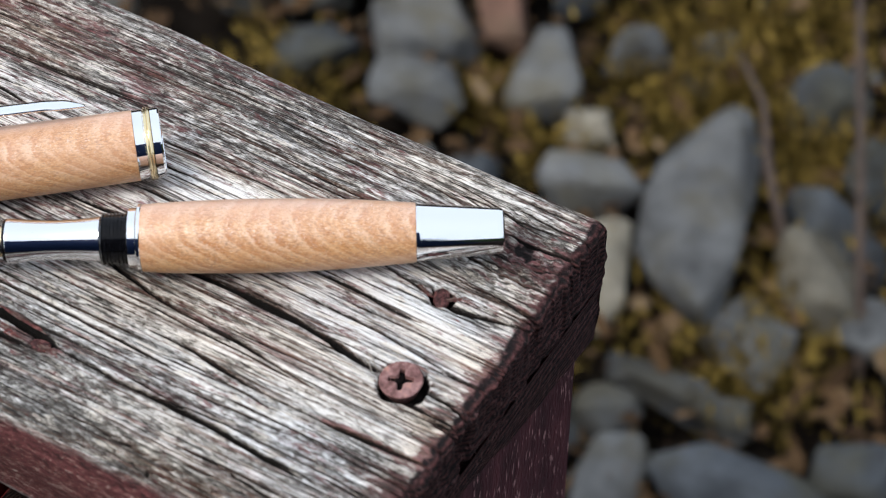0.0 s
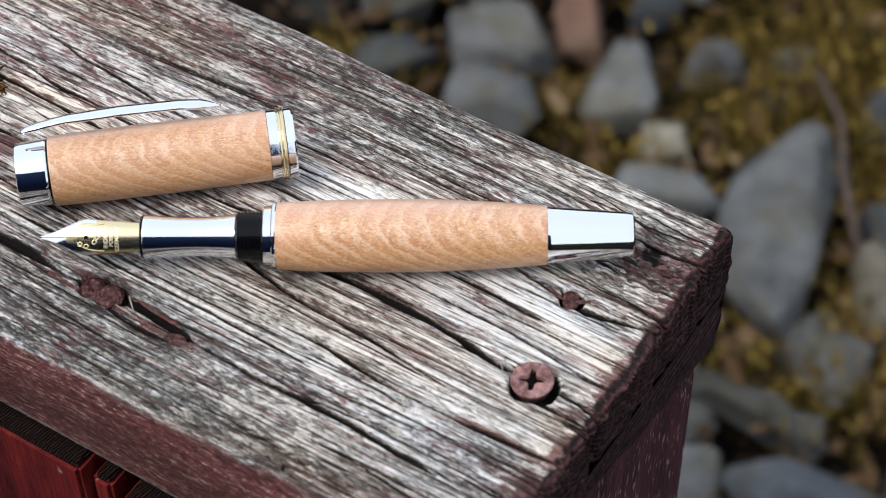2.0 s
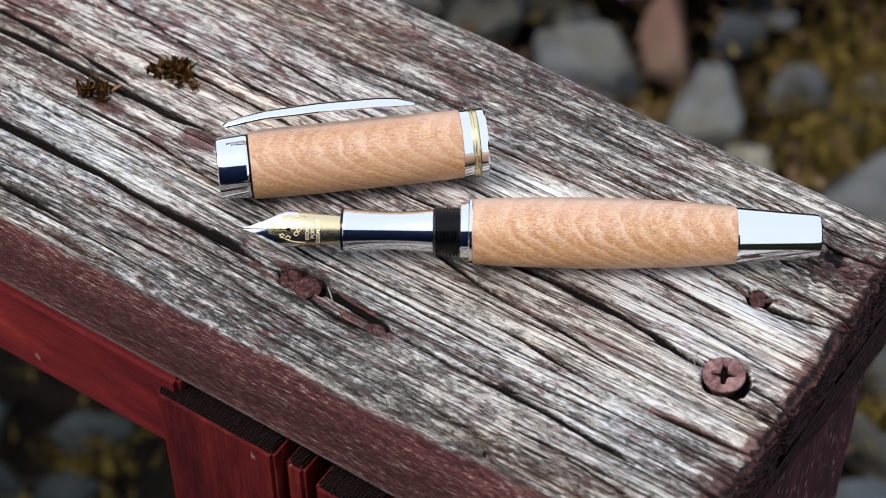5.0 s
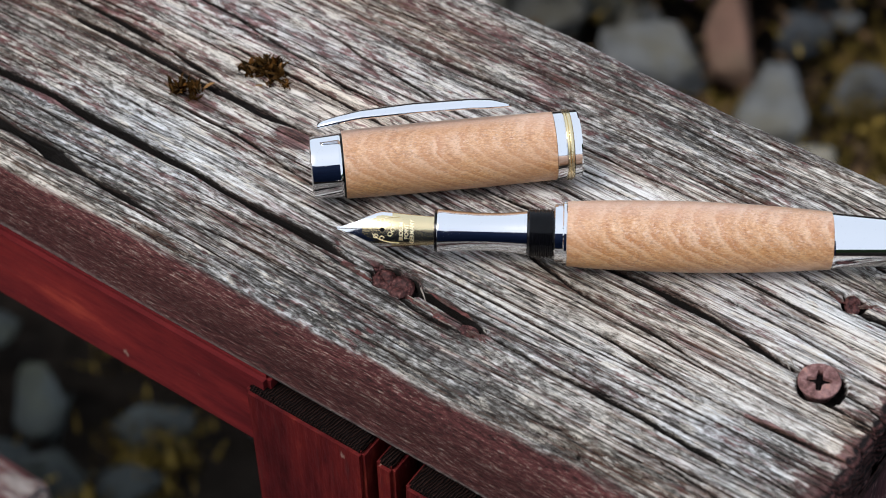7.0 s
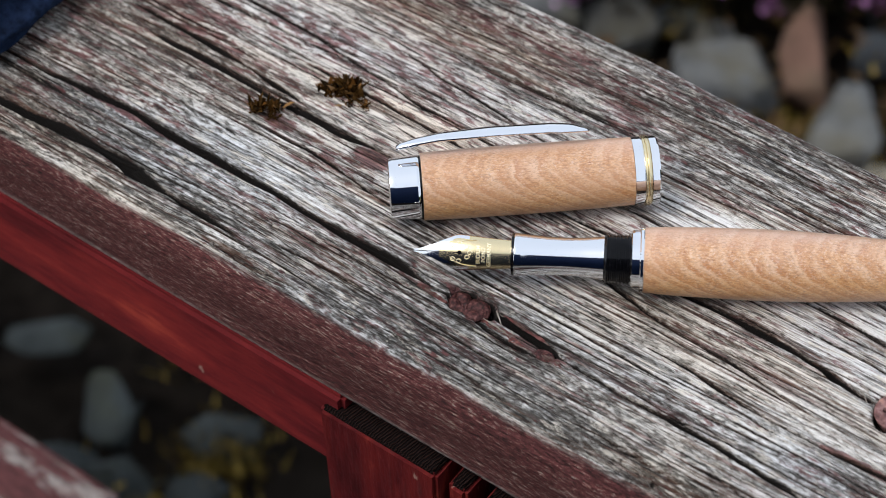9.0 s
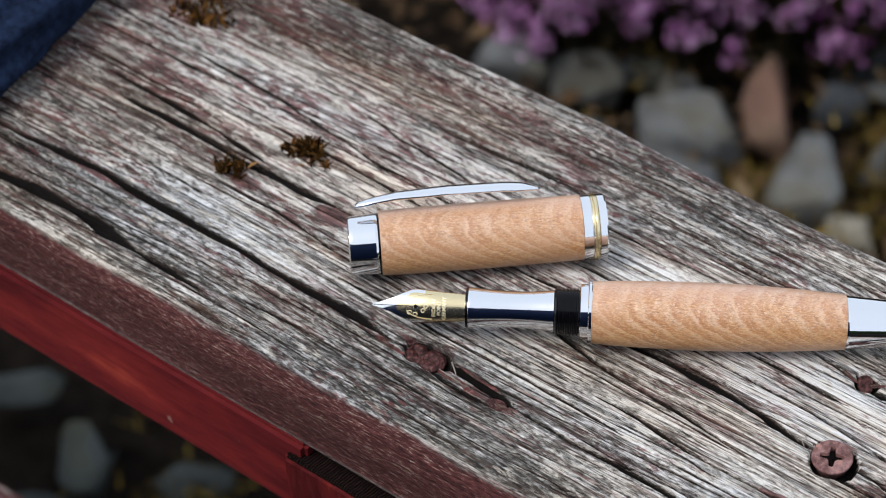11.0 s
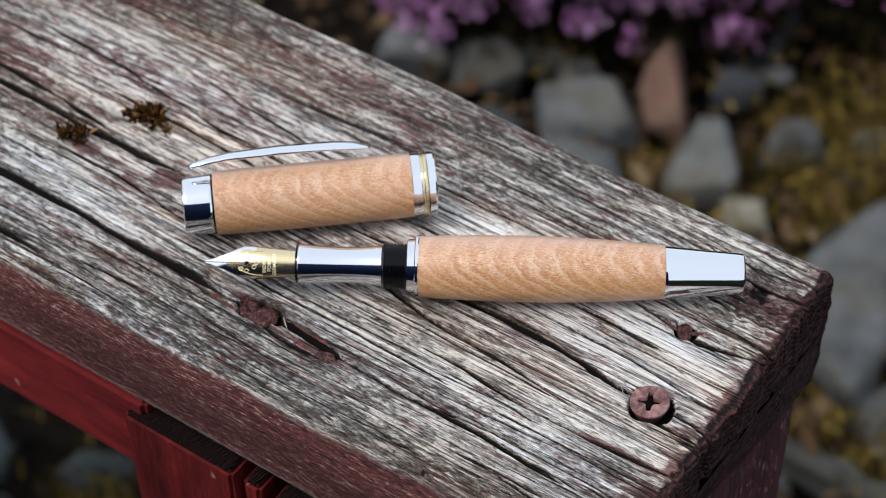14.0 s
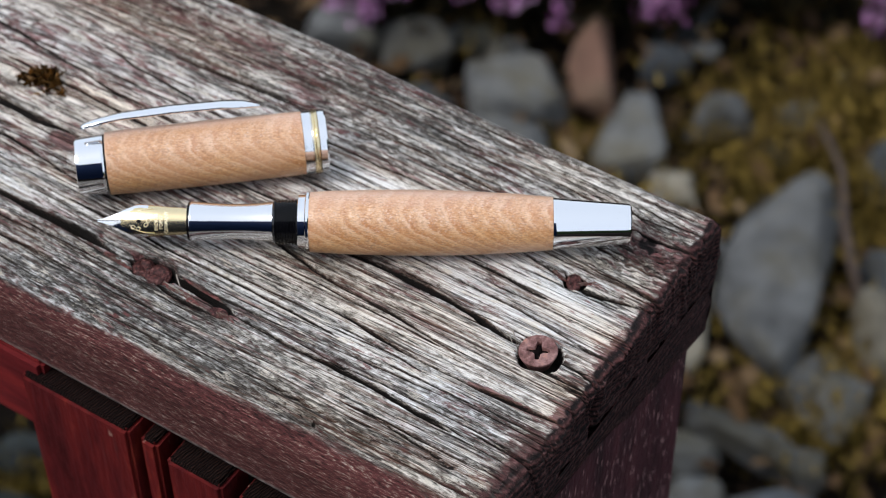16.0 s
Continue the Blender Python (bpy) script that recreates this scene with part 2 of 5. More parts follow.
def make_old_red():
    m, t, b = mat("old_dark_red_paint")
    n = noise_tex(t, coords(t, (120, 120, 30)), 1.0, 6.0, 0.68)
    col = ramp(t, n, [(0.32, (0.018, 0.006, 0.008)), (0.5, (0.055, 0.015, 0.02)), (0.68, (0.1, 0.03, 0.035))])
    chip = noise_tex(t, coords(t, (900, 900, 190), (12, 0, 0)), 1.0, 3.0, 0.6)
    col = mixc(t, ramp(t, chip, [(0.6, grey(0)), (0.66, grey(0.85))]), col, (0.36, 0.21, 0.2))
    put(t, b.inputs["Base Color"], col)
    b.inputs["Roughness"].default_value = 0.7
    b.inputs["Specular IOR Level"].default_value = 0.3
    relief(t, b, calc(t, "ADD", chip, n), 0.6, 0.0008)
    return m


def make_flaked():
    """Red-brown paint flaking off grey wood."""
    m, t, b = mat("flaking_red_paint")
    n = noise_tex(t, coords(t, (34, 150, 150)), 1.0, 6.0, 0.65, 0.4)
    f = noise_tex(t, coords(t, (90, 900, 900)), 1.0, 4.0, 0.7)
    paint = ramp(t, f, [(0.35, (0.04, 0.014, 0.014)), (0.6, (0.13, 0.045, 0.045))])
    bare = ramp(t, f, [(0.38, (0.12, 0.1, 0.095)), (0.6, (0.42, 0.38, 0.35))])
    col = mixc(t, ramp(t, n, [(0.5, grey(0)), (0.6, grey(0.9))]), paint, bare)
    put(t, b.inputs["Base Color"], col)
    b.inputs["Roughness"].default_value = 0.8
    b.inputs["Specular IOR Level"].default_value = 0.2
    relief(t, b, calc(t, "ADD", n, f), 0.6, 0.001)
    return m


def make_endgrain():
    m, t, b = mat("dark_end_grain")
    w = t.nodes.new("ShaderNodeTexWave")
    put(t, w.inputs["Vector"], coords(t, (480, 220, 400), (0, 0, 25)))
    w.inputs["Scale"].default_value = 1.0
    w.inputs["Distortion"].default_value = 4.0
    w.inputs["Detail Scale"].default_value = 2.0
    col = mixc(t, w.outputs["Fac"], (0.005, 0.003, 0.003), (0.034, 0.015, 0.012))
    b.inputs["Specular IOR Level"].default_value = 0.1
    put(t, b.inputs["Base Color"], col)
    b.inputs["Roughness"].default_value = 0.85
    relief(t, b, w.outputs["Fac"], 1.0, 0.0012)
    return m


def make_pen_wood():
    """Oiled fruit wood with crescent figure."""
    m, t, b = mat("figured_wood")
    mp = coords(t, (1, 1, 1))
    sep = t.nodes.new("ShaderNodeSeparateXYZ")
    put(t, sep.inputs[0], mp)
    # height across the face that shows, from the crown of the crescents
    across = calc(t, "ADD", calc(t, "MULTIPLY", sep.outputs[2], 0.68), calc(t, "MULTIPLY", sep.outputs[1], 0.73))
    away = calc(t, "SUBTRACT", across, 0.0028)
    wob = noise_tex(t, coords(t, (90, 260, 260)), 1.0, 4.0, 0.65)
    sweep = calc(t, "MULTIPLY", calc(t, "MULTIPLY", away, away), 150.0)
    q = calc(t, "SUBTRACT", calc(t, "ADD", sep.outputs[0], calc(t, "MULTIPLY", wob, 0.006)), sweep)
    comb = t.nodes.new("ShaderNodeCombineXYZ")
    put(t, comb.inputs[0], calc(t, "MULTIPLY", q, 90.0))
    slow = noise_tex(t, comb.outputs[0], 1.0, 2.0, 0.5)
    # each growth layer rises slowly in tone and ends on a sharp orange line
    saw = calc(t, "FRACT", calc(t, "ADD", calc(t, "MULTIPLY", q, 205.0), calc(t, "MULTIPLY", slow, 1.5)))
    fade = noise_tex(t, coords(t, (60, 200, 200)), 1.0, 3.0, 0.6)
    comb2 = t.nodes.new("ShaderNodeCombineXYZ")
    put(t, comb2.inputs[0], calc(t, "MULTIPLY", q, 900.0))
    put(t, comb2.inputs[1], calc(t, "MULTIPLY", across, 300.0))
    lines = noise_tex(t, comb2.outputs[0], 1.0, 4.0, 0.7)
    speck = noise_tex(t, coords(t, (900, 2600, 2600), (0, 0, 24)), 1.0, 4.0, 0.7)
    f = calc(t, "ADD", calc(t, "MULTIPLY", lines, 0.45), calc(t, "MULTIPLY", speck, 0.55))
    col = ramp(t, f, [(0.37, (0.35, 0.13, 0.045)), (0.46, (0.54, 0.255, 0.1)), (0.53, (0.64, 0.345, 0.165)), (0.62, (0.75, 0.5, 0.32))])
    edge = calc(t, "MULTIPLY", ramp(t, saw, [(0.0, grey(0.85)), (0.1, grey(0.5)), (0.42, grey(0)), (0.95, grey(0)), (1.0, grey(0.85))]), ramp(t, fade, [(0.4, grey(0.25)), (0.56, grey(1))]))
    col = mixc(t, calc(t, "MULTIPLY", edge, 0.85), col, (0.5, 0.17, 0.04))
    pale = calc(t, "MULTIPLY", ramp(t, saw, [(0.5, grey(0)), (0.85, grey(0.8)), (0.97, grey(0))]), ramp(t, fade, [(0.38, grey(0.4)), (0.55, grey(1))]))
    col = mixc(t, pale, col, (0.78, 0.52, 0.34))
    frost = noise_tex(t, coords(t, (1500, 2600, 2600), (0, 0, -16)), 1.0, 4.0, 0.75)
    col = mixc(t, ramp(t, frost, [(0.53, grey(0)), (0.63, grey(0.7))]), col, (0.76, 0.56, 0.44))
    # golden towards one flank, the reflected sky's pinkish grey painted on the other
    col = mixc(t, ramp(t, calc(t, "ADD", calc(t, "MULTIPLY", across, 40.0), calc(t, "MULTIPLY", fade, 0.6)), [(0.0, grey(0.8)), (0.3, grey(0))]), col, mixc(t, 1.0, col, (1.0, 0.88, 0.52), "MULTIPLY"))
    col = mixc(t, ramp(t, calc(t, "ADD", calc(t, "MULTIPLY", across, 40.0), calc(t, "MULTIPLY", fade, 0.6)), [(0.34, grey(0)), (0.62, grey(0.55))]), col, (0.6, 0.4, 0.32))
    pore = noise_tex(t, coords(t, (1300, 3400, 3400), (0, 0, 14)), 1.0, 3.0, 0.6)
    col = mixc(t, ramp(t, pore, [(0.52, grey(0)), (0.64, grey(0.6))]), col, (0.33, 0.16, 0.085))
    blotch = noise_tex(t, coords(t, (60, 110, 110)), 1.0, 3.0)
    col = mixc(t, ramp(t, blotch, [(0.45, grey(0)), (0.66, grey(0.4))]), col, (0.66, 0.36, 0.2))
    put(t, b.inputs["Base Color"], col)
    b.inputs["Roughness"].default_value = 0.36
    b.inputs["Coat Weight"].default_value = 1.0
    b.inputs["Coat Roughness"].default_value = 0.4
    relief(t, b, pore, 0.3, 0.0003)
    return m


def make_metal(name, col, rough):
    m, t, b = mat(name)
    b.inputs["Base Color"].default_value = (*col, 1)
    b.inputs["Metallic"].default_value = 1.0
    n = noise_tex(t, coords(t, (900, 900, 900)), 1.0, 3.0)
    put(t, b.inputs["Roughness"], ramp(t, n, [(0.35, grey(rough)), (0.75, grey(rough + 0.05))]))
    return m


def make_plain(name, col, rough=0.6, var=0.25, scale=200, bump=0.2, spec=0.5):
    m, t, b = mat(name)
    n = noise_tex(t, coords(t, (scale,) * 3), 1.0, 5.0, 0.62)
    lo, hi = tuple(c * (1 - var) for c in col), tuple(min(1, c * (1 + var)) for c in col)
    put(t, b.inputs["Base Color"], ramp(t, n, [(0.3, lo), (0.7, hi)]))
    b.inputs["Roughness"].default_value = rough
    b.inputs["Specular IOR Level"].default_value = spec
    if bump:
        relief(t, b, n, bump, 0.4 / scale)
    return m


def make_rust(name, k):
    m, t, b = mat(name)
    n = noise_tex(t, coords(t, (700, 700, 700)), 1.0, 5.0, 0.65)
    big = noise_tex(t, coords(t, (220, 220, 220)), 1.0, 3.0)
    f = calc(t, "ADD", calc(t, "MULTIPLY", n, 0.6), calc(t, "MULTIPLY", big, 0.4))
    col = ramp(t, f, [(0.36, (0.05, 0.02, 0.019)), (0.48, (0.14, 0.07, 0.066)), (0.56, (0.23, 0.14, 0.138)), (0.66, (0.38, 0.21, 0.16))])
    col = mixc(t, 1.0, col, (k, k * 0.9, k * 0.86), "MULTIPLY")
    put(t, b.inputs["Base Color"], col)
    b.inputs["Roughness"].default_value = 0.62
    b.inputs["Metallic"].default_value = 0.25
    relief(t, b, n, 0.5, 0.0006)
    return m


def make_old_red_lump():
    m, t, b = mat("clotted_red_paint")
    n = noise_tex(t, coords(t, (900, 900, 900)), 1.0, 4.0, 0.65)
    put(t, b.inputs["Base Color"], ramp(t, n, [(0.34, (0.01, 0.003, 0.003)), (0.47, (0.05, 0.016, 0.015)), (0.58, (0.105, 0.036, 0.033)), (0.72, (0.24, 0.12, 0.105))]))
    b.inputs["Roughness"].default_value = 0.6
    b.inputs["Specular IOR Level"].default_value = 0.3
    relief(t, b, n, 0.7, 0.0006)
    return m


def make_shred():
    """Torn wood fibre with red paint on the raised parts."""
    m, t, b = mat("torn_red_wood")
    n = noise_tex(t, coords(t, (220, 1500, 1500)), 1.0, 5.0, 0.7)
    f = noise_tex(t, coords(t, (500, 700, 700)), 1.0, 4.0, 0.65)
    col = ramp(t, n, [(0.36, (0.05, 0.022, 0.018)), (0.48, (0.2, 0.12, 0.095)), (0.6, (0.42, 0.33, 0.28))])
    red = ramp(t, f, [(0.36, (0.035, 0.009, 0.009)), (0.55, (0.17, 0.04, 0.038)), (0.7, (0.36, 0.14, 0.12))])
    col = mixc(t, ramp(t, f, [(0.42, grey(0.3)), (0.54, grey(0.95))]), col, red)
    put(t, b.inputs["Base Color"], col)
    b.inputs["Roughness"].default_value = 0.7
    relief(t, b, n, 0.7, 0.0006)
    return m


def make_rock(name, col, warm):
    m, t, b = mat(name)
    info = t.nodes.new("ShaderNodeObjectInfo")
    n = noise_tex(t, coords(t, (30, 30, 30), (20, 40, 10), True), 1.0, 6.0, 0.65)
    g = noise_tex(t, coords(t, (15, 15, 15), (0, 0, 0), True), 1.0, 5.0, 0.65)
    lo, hi = tuple(c * 0.35 for c in col), tuple(c * 1.3 for c in col)
    c = ramp(t, n, [(0.3, lo), (0.7, hi)])
    c = mixc(t, ramp(t, g, [(0.48, grey(0)), (0.62, grey(0.6))]), c, warm)
    v = t.nodes.new("ShaderNodeMapRange")
    put(t, v.inputs[0], info.outputs["Random"])
    v.inputs[3].default_value = 0.7
    v.inputs[4].default_value = 1.25
    hsv = t.nodes.new("ShaderNodeHueSaturation")
    put(t, hsv.inputs["Value"], v.outputs[0])
    put(t, hsv.inputs["Color"], c)
    put(t, b.inputs["Base Color"], hsv.outputs[0])
    b.inputs["Roughness"].default_value = 0.85
    b.inputs["Specular IOR Level"].default_value = 0.2
    relief(t, b, n, 0.6, 0.006)
    return m


def make_leafy(name, stops):
    m, t, b = mat(name)
    geo = t.nodes.new("ShaderNodeNewGeometry")
    put(t, b.inputs["Base Color"], ramp(t, geo.outputs["Random Per Island"], stops))
    b.inputs["Roughness"].default_value = 0.7
    b.inputs["Specular IOR Level"].default_value = 0.04
    return m


WEATHERED = make_weathered()
RED = make_red_paint("red_paint", 1.6, 1.2)
RAILRED = make_red_paint("satin_red_paint", 2.5, 0.4, (14, 60, 60), (50, 400, 400))
ENDGRAIN = make_endgrain()
OLDRED = make_old_red()
FLAKED = make_flaked()
PENWOOD = make_pen_wood()
CHROME = make_metal("chrome", (0.88, 0.89, 0.91), 0.03)
GOLD = make_metal("gold_plate", (0.84, 0.7, 0.43), 0.2)
MATTGOLD = make_metal("frosted_gold", (0.95, 0.85, 0.6), 0.55)
STEEL = make_metal("rhodium", (0.9, 0.9, 0.9), 0.08)
BLACK = make_plain("black_plastic", (0.004, 0.004, 0.005), 0.16, 0.3, 900, 0.0, 0.3)
RUST = make_rust("rusty_screw", 1.2)
CROSS_BLACK = make_plain("cross_black", (0.008, 0.006, 0.006), 0.95, 0.4, 900, 0.2, 0.05)
SLIVER = make_plain("pale_splinter", (0.3, 0.26, 0.22), 0.8, 0.3, 900, 0.2)
RUSTRED = make_old_red_lump()
SHRED = make_shred()
# near-black core colour holds the shade of the gaps between slats
SHADOWWOOD = make_plain("shadow_core_wood", (0.02, 0.012, 0.01), 0.9, 0.4, 90, 0.4)
ROCK_GREY = make_rock("grey_stone", (0.128, 0.13, 0.13), (0.1, 0.086, 0.052))
ROCK_MID = make_rock("dim_grey_stone", (0.105, 0.107, 0.107), (0.075, 0.064, 0.036))
ROCK_DARK = make_rock("slate_stone", (0.055, 0.061, 0.068), (0.05, 0.046, 0.028))
# stone under the bench, with the bench's shade put into its colour
ROCK_SHADE = make_rock("shade_dark_stone", (0.035, 0.041, 0.04), (0.04, 0.042, 0.022))
ROCK_PALE = make_rock("pale_stone", (0.19, 0.172, 0.135), (0.18, 0.15, 0.1))
ROCK_RED = make_rock("reddish_stone", (0.125, 0.07, 0.05), (0.11, 0.075, 0.05))
SOIL = make_plain("dark_soil", (0.009, 0.007, 0.0055), 0.95, 0.6, 45, 0.8, 0.03)
MOSS = make_leafy("yellow_moss", [(0.0, (0.02, 0.014, 0.005)), (0.5, (0.13, 0.088, 0.02)), (1.0, (0.36, 0.25, 0.065))])
MOSS_BROWN = make_leafy("brown_moss", [(0.0, (0.008, 0.005, 0.002)), (0.6, (0.075, 0.036, 0.009)), (0.9, (0.17, 0.07, 0.016)), (1.0, (0.34, 0.2, 0.09))])
LITTER = make_leafy("dead_leaf", [(0.0, (0.02, 0.012, 0.008)), (0.55, (0.085, 0.05, 0.025)), (0.9, (0.12, 0.075, 0.04)), (1.0, (0.17, 0.12, 0.07))])
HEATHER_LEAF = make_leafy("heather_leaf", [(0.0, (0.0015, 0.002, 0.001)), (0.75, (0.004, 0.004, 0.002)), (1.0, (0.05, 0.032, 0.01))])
HEATHER_STEM = make_plain("heather_stem", (0.012, 0.008, 0.006), 0.9, 0.4, 120, 0.3, 0.05)
HEATHER_BLOOM = make_leafy("heather_bloom", [(0.0, (0.2, 0.05, 0.18)), (0.5, (0.46, 0.19, 0.42)), (1.0, (0.85, 0.55, 0.8))])
TWIG = make_plain("dry_twig", (0.06, 0.04, 0.03), 0.85, 0.4, 120, 0.5)
DENIM = make_plain("blue_cloth", (0.01, 0.018, 0.042), 0.95, 0.6, 420, 0.6, 0.1)
WHITE_CLOTH = make_plain("white_cloth", (0.78, 0.78, 0.76), 0.9, 0.06, 150, 0.3, 0.1)
HEDGE = make_plain("dark_green_foliage", (0.02, 0.032, 0.014), 0.9, 0.6, 3, 0.5, 0.05)
# colour of the added wall that only shows mirrored in the chrome
REFLECT_NAVY = make_plain("dark_blue_reflection", (0.011, 0.02, 0.052), 0.9, 0.3, 6, 0.2, 0.1)


# ---------------------------------------------------------------- mesh helpers
def part(name, mesh, material, parent=None, label="", smooth=True):
    """Links a bmesh or mesh as one mesh object, under parent when given."""
    if isinstance(mesh, bmesh.types.BMesh):
        me = bpy.data.meshes.new(name)
        mesh.normal_update()
        mesh.to_mesh(me)
        mesh.free()
    else:
        me = mesh
    if smooth and not me.name.startswith("plank"):
        me.polygons.foreach_set("use_smooth", [True] * len(me.polygons))
    if not me.materials:
        me.materials.append(material)
    ob = new(name, me)
    ob.parent = parent
    if label:
        tagged(ob, label=label)
    return ob


def thing(name, m, label, category, group="", kind=""):
    ob = new(name)
    ob.matrix_world = m
    ob.empty_display_size = 0.02
    return tagged(ob, label, category, group, kind)


def plank(*size):
    """A sawn board with flat faces and eased edges."""
    bm = box(*size)
    me = bpy.data.meshes.new("plank")
    bm.normal_update()
    bm.to_mesh(me)
    bm.free()
    return me


def box(x0, x1, y0, y1, z0, z1, bevel=0.0008):
    bm = bmesh.new()
    bmesh.ops.create_cube(bm, size=1)
    for v in bm.verts:
        v.co = Vector(((x0 + x1) / 2 + v.co.x * (x1 - x0), (y0 + y1) / 2 + v.co.y * (y1 - y0), (z0 + z1) / 2 + v.co.z * (z1 - z0)))
    if bevel:
        bmesh.ops.bevel(bm, geom=bm.edges[:], offset=bevel, segments=2, affect="EDGES")
    return bm


def lathe(profile, seg=64, close=True):
    """A turned body along +x from rows of (x, radius) in millimetres."""
    bm = bmesh.new()
    rings = []
    for x, r in profile:
        rings.append([bm.verts.new((x / 1000, r / 1000 * math.cos(2 * math.pi * k / seg), r / 1000 * math.sin(2 * math.pi * k / seg))) for k in range(seg)])
    for a, b in zip(rings, rings[1:]):
        for k in range(seg):
            bm.faces.new((a[k], b[k], b[(k + 1) % seg], a[(k + 1) % seg]))
    if close:
        bm.faces.new(rings[0])
        bm.faces.new(rings[-1][::-1])
    bmesh.ops.recalc_face_normals(bm, faces=bm.faces[:])
    for e in bm.edges:
        if len(e.link_faces) == 2 and e.calc_face_angle(0) > radians(32):
            e.smooth = False
    return bm


def curve_profile(rows, n=10):
    """Smooths rows of (x, r) with a cardinal spline."""
    out = []
    p = [rows[0], *rows, rows[-1]]
    for a, b, c, d in zip(p, p[1:], p[2:], p[3:]):
        for k in range(n):
            u = k / n
            out.append(tuple(0.5 * (2 * b[i] + (c[i] - a[i]) * u + (2 * a[i] - 5 * b[i] + 4 * c[i] - d[i]) * u * u + (3 * b[i] - a[i] - 3 * c[i] + d[i]) * u**3) for i in (0, 1)))
    return out + [rows[-1]]


def tube(points, radius, seg=8, taper=None):
    """A round rod through points (metres)."""
    bm = bmesh.new()
    rings = []
    pts = [Vector(p) for p in points]
    for k, p in enumerate(pts):
        d = (pts[min(k + 1, len(pts) - 1)] - pts[max(k - 1, 0)]).normalized()
        u = d.orthogonal().normalized()
        if rings and last_u.length:
            u = (last_u - d * last_u.dot(d)).normalized()
        last_u = u
        w = d.cross(u)
        r = radius * (taper[k] if taper else 1)
        rings.append([bm.verts.new(p + r * (math.cos(2 * math.pi * s / seg) * u + math.sin(2 * math.pi * s / seg) * w)) for s in range(seg)])
    for a, b in zip(rings, rings[1:]):
        for s in range(seg):
            bm.faces.new((a[s], a[(s + 1) % seg], b[(s + 1) % seg], b[s]))
    bm.faces.new(rings[0][::-1])
    bm.faces.new(rings[-1])
    return bm


def hashed(ix, iy, seed):
    h = (ix.astype(np.int64) * 374761393 + iy.astype(np.int64) * 668265263 + seed * 974634777) & 0xFFFFFFFF
    h = ((h ^ (h >> 13)) * 1274126177) & 0xFFFFFFFF
    return ((h ^ (h >> 16)) & 0xFFFFFF) / float(0xFFFFFF)


def vnoise(x, y, seed=0):
    """Value noise, 0 to 1."""
    ix, iy = np.floor(x), np.floor(y)
    fx, fy = x - ix, y - iy
    fx, fy = fx * fx * (3 - 2 * fx), fy * fy * (3 - 2 * fy)
    a, b = hashed(ix, iy, seed), hashed(ix + 1, iy, seed)
    c, d = hashed(ix, iy + 1, seed), hashed(ix + 1, iy + 1, seed)
    return (a * (1 - fx) + b * fx) * (1 - fy) + (c * (1 - fx) + d * fx) * fy


def grain(x, y, seed=0):
    """Value noise in rows along x, each row with a phase of its own."""
    iy = np.floor(y)
    fy = y - iy
    fy = fy * fy * (3 - 2 * fy)
    out = 0.0
    for row, weight in ((iy, 1 - fy), (iy + 1, fy)):
        xr = x + 11.0 * hashed(row.astype(np.int64), row.astype(np.int64) * 0 + 17, seed + 100)
        ix = np.floor(xr)
        fx = xr - ix
        fx = fx * fx * (3 - 2 * fx)
        k = row.astype(np.int64)
        i = ix.astype(np.int64)
        out = out + weight * (hashed(i, k, seed) * (1 - fx) + hashed(i + 1, k, seed) * fx)
    return out


def add_attr(me, name, values):
    me.attributes.new(name, "FLOAT", "POINT").data.foreach_set("value", np.ascontiguousarray(values, dtype=np.float32))


# ---------------------------------------------------------------- the bench arm
# cracks along the grain: points (x, y) in mm, half width, depth
CRACKS_FRONT = [
    ([(-240, -28), (-213, -27), (-190, -25.5), (-172, -26), (-142, -26.5), (-112, -27), (-96, -28)], 1.25, 6.0),
    ([(-98, -28), (-84, -26.8), (-77, -27), (-63, -28.2)], 1.5, 7.0),
    ([(-64, -28.3), (-49, -29), (-36, -28.2), (-23, -28.6), (-4, -30)], 0.75, 6.0),
    ([(-90, -29.5), (-78, -31), (-66, -31)], 0.6, 2.0),
    ([(-44, -43), (-33, -43), (-24, -44.3)], 0.6, 4.0),
    ([(-235, -42), (-218, -41), (-202, -39.3), (-183, -39.2), (-168, -40), (-155, -41), (-142, -41.2)], 1.7, 9.0),
    ([(-148, -46), (-137, -46), (-124, -46)], 0.45, 2.5),
    ([(-120, -20), (-95, -20), (-60, -20.5), (-40, -21)], 0.4, 1.6),
    ([(-30, -35), (-12, -36), (2, -37)], 0.4, 2.5),
]
CRACKS_MIDDLE = [
    ([(-63, 1.5), (-53, 1.8), (-39, 2.5), (-25, 2), (-16, 1), (-4, -1)], 1.05, 7.0),
    ([(-74, -4), (-56, -7), (-48, -8), (-32, -8.5), (-14, -10.5)], 0.55, 3.0),
    ([(-44, -14.5), (-26, -16.6), (-16, -16.4), (-5, -16.5), (16, -15)], 0.65, 4.5),
    ([(-42, 8.5), (-24, 8.5), (-10, 8.2), (10, 6), (16, 6)], 0.5, 3.0),
    ([(-204, -2), (-180, -2), (-165, -3), (-135, -2.3), (-105, -3)], 0.9, 2.6),
    ([(-175, -12), (-147, -11.5), (-123, -14), (-95, -15)], 0.6, 2.0),
    ([(3, 0), (9, -0.5), (17, -1.5)], 1.5, 7.0),
]
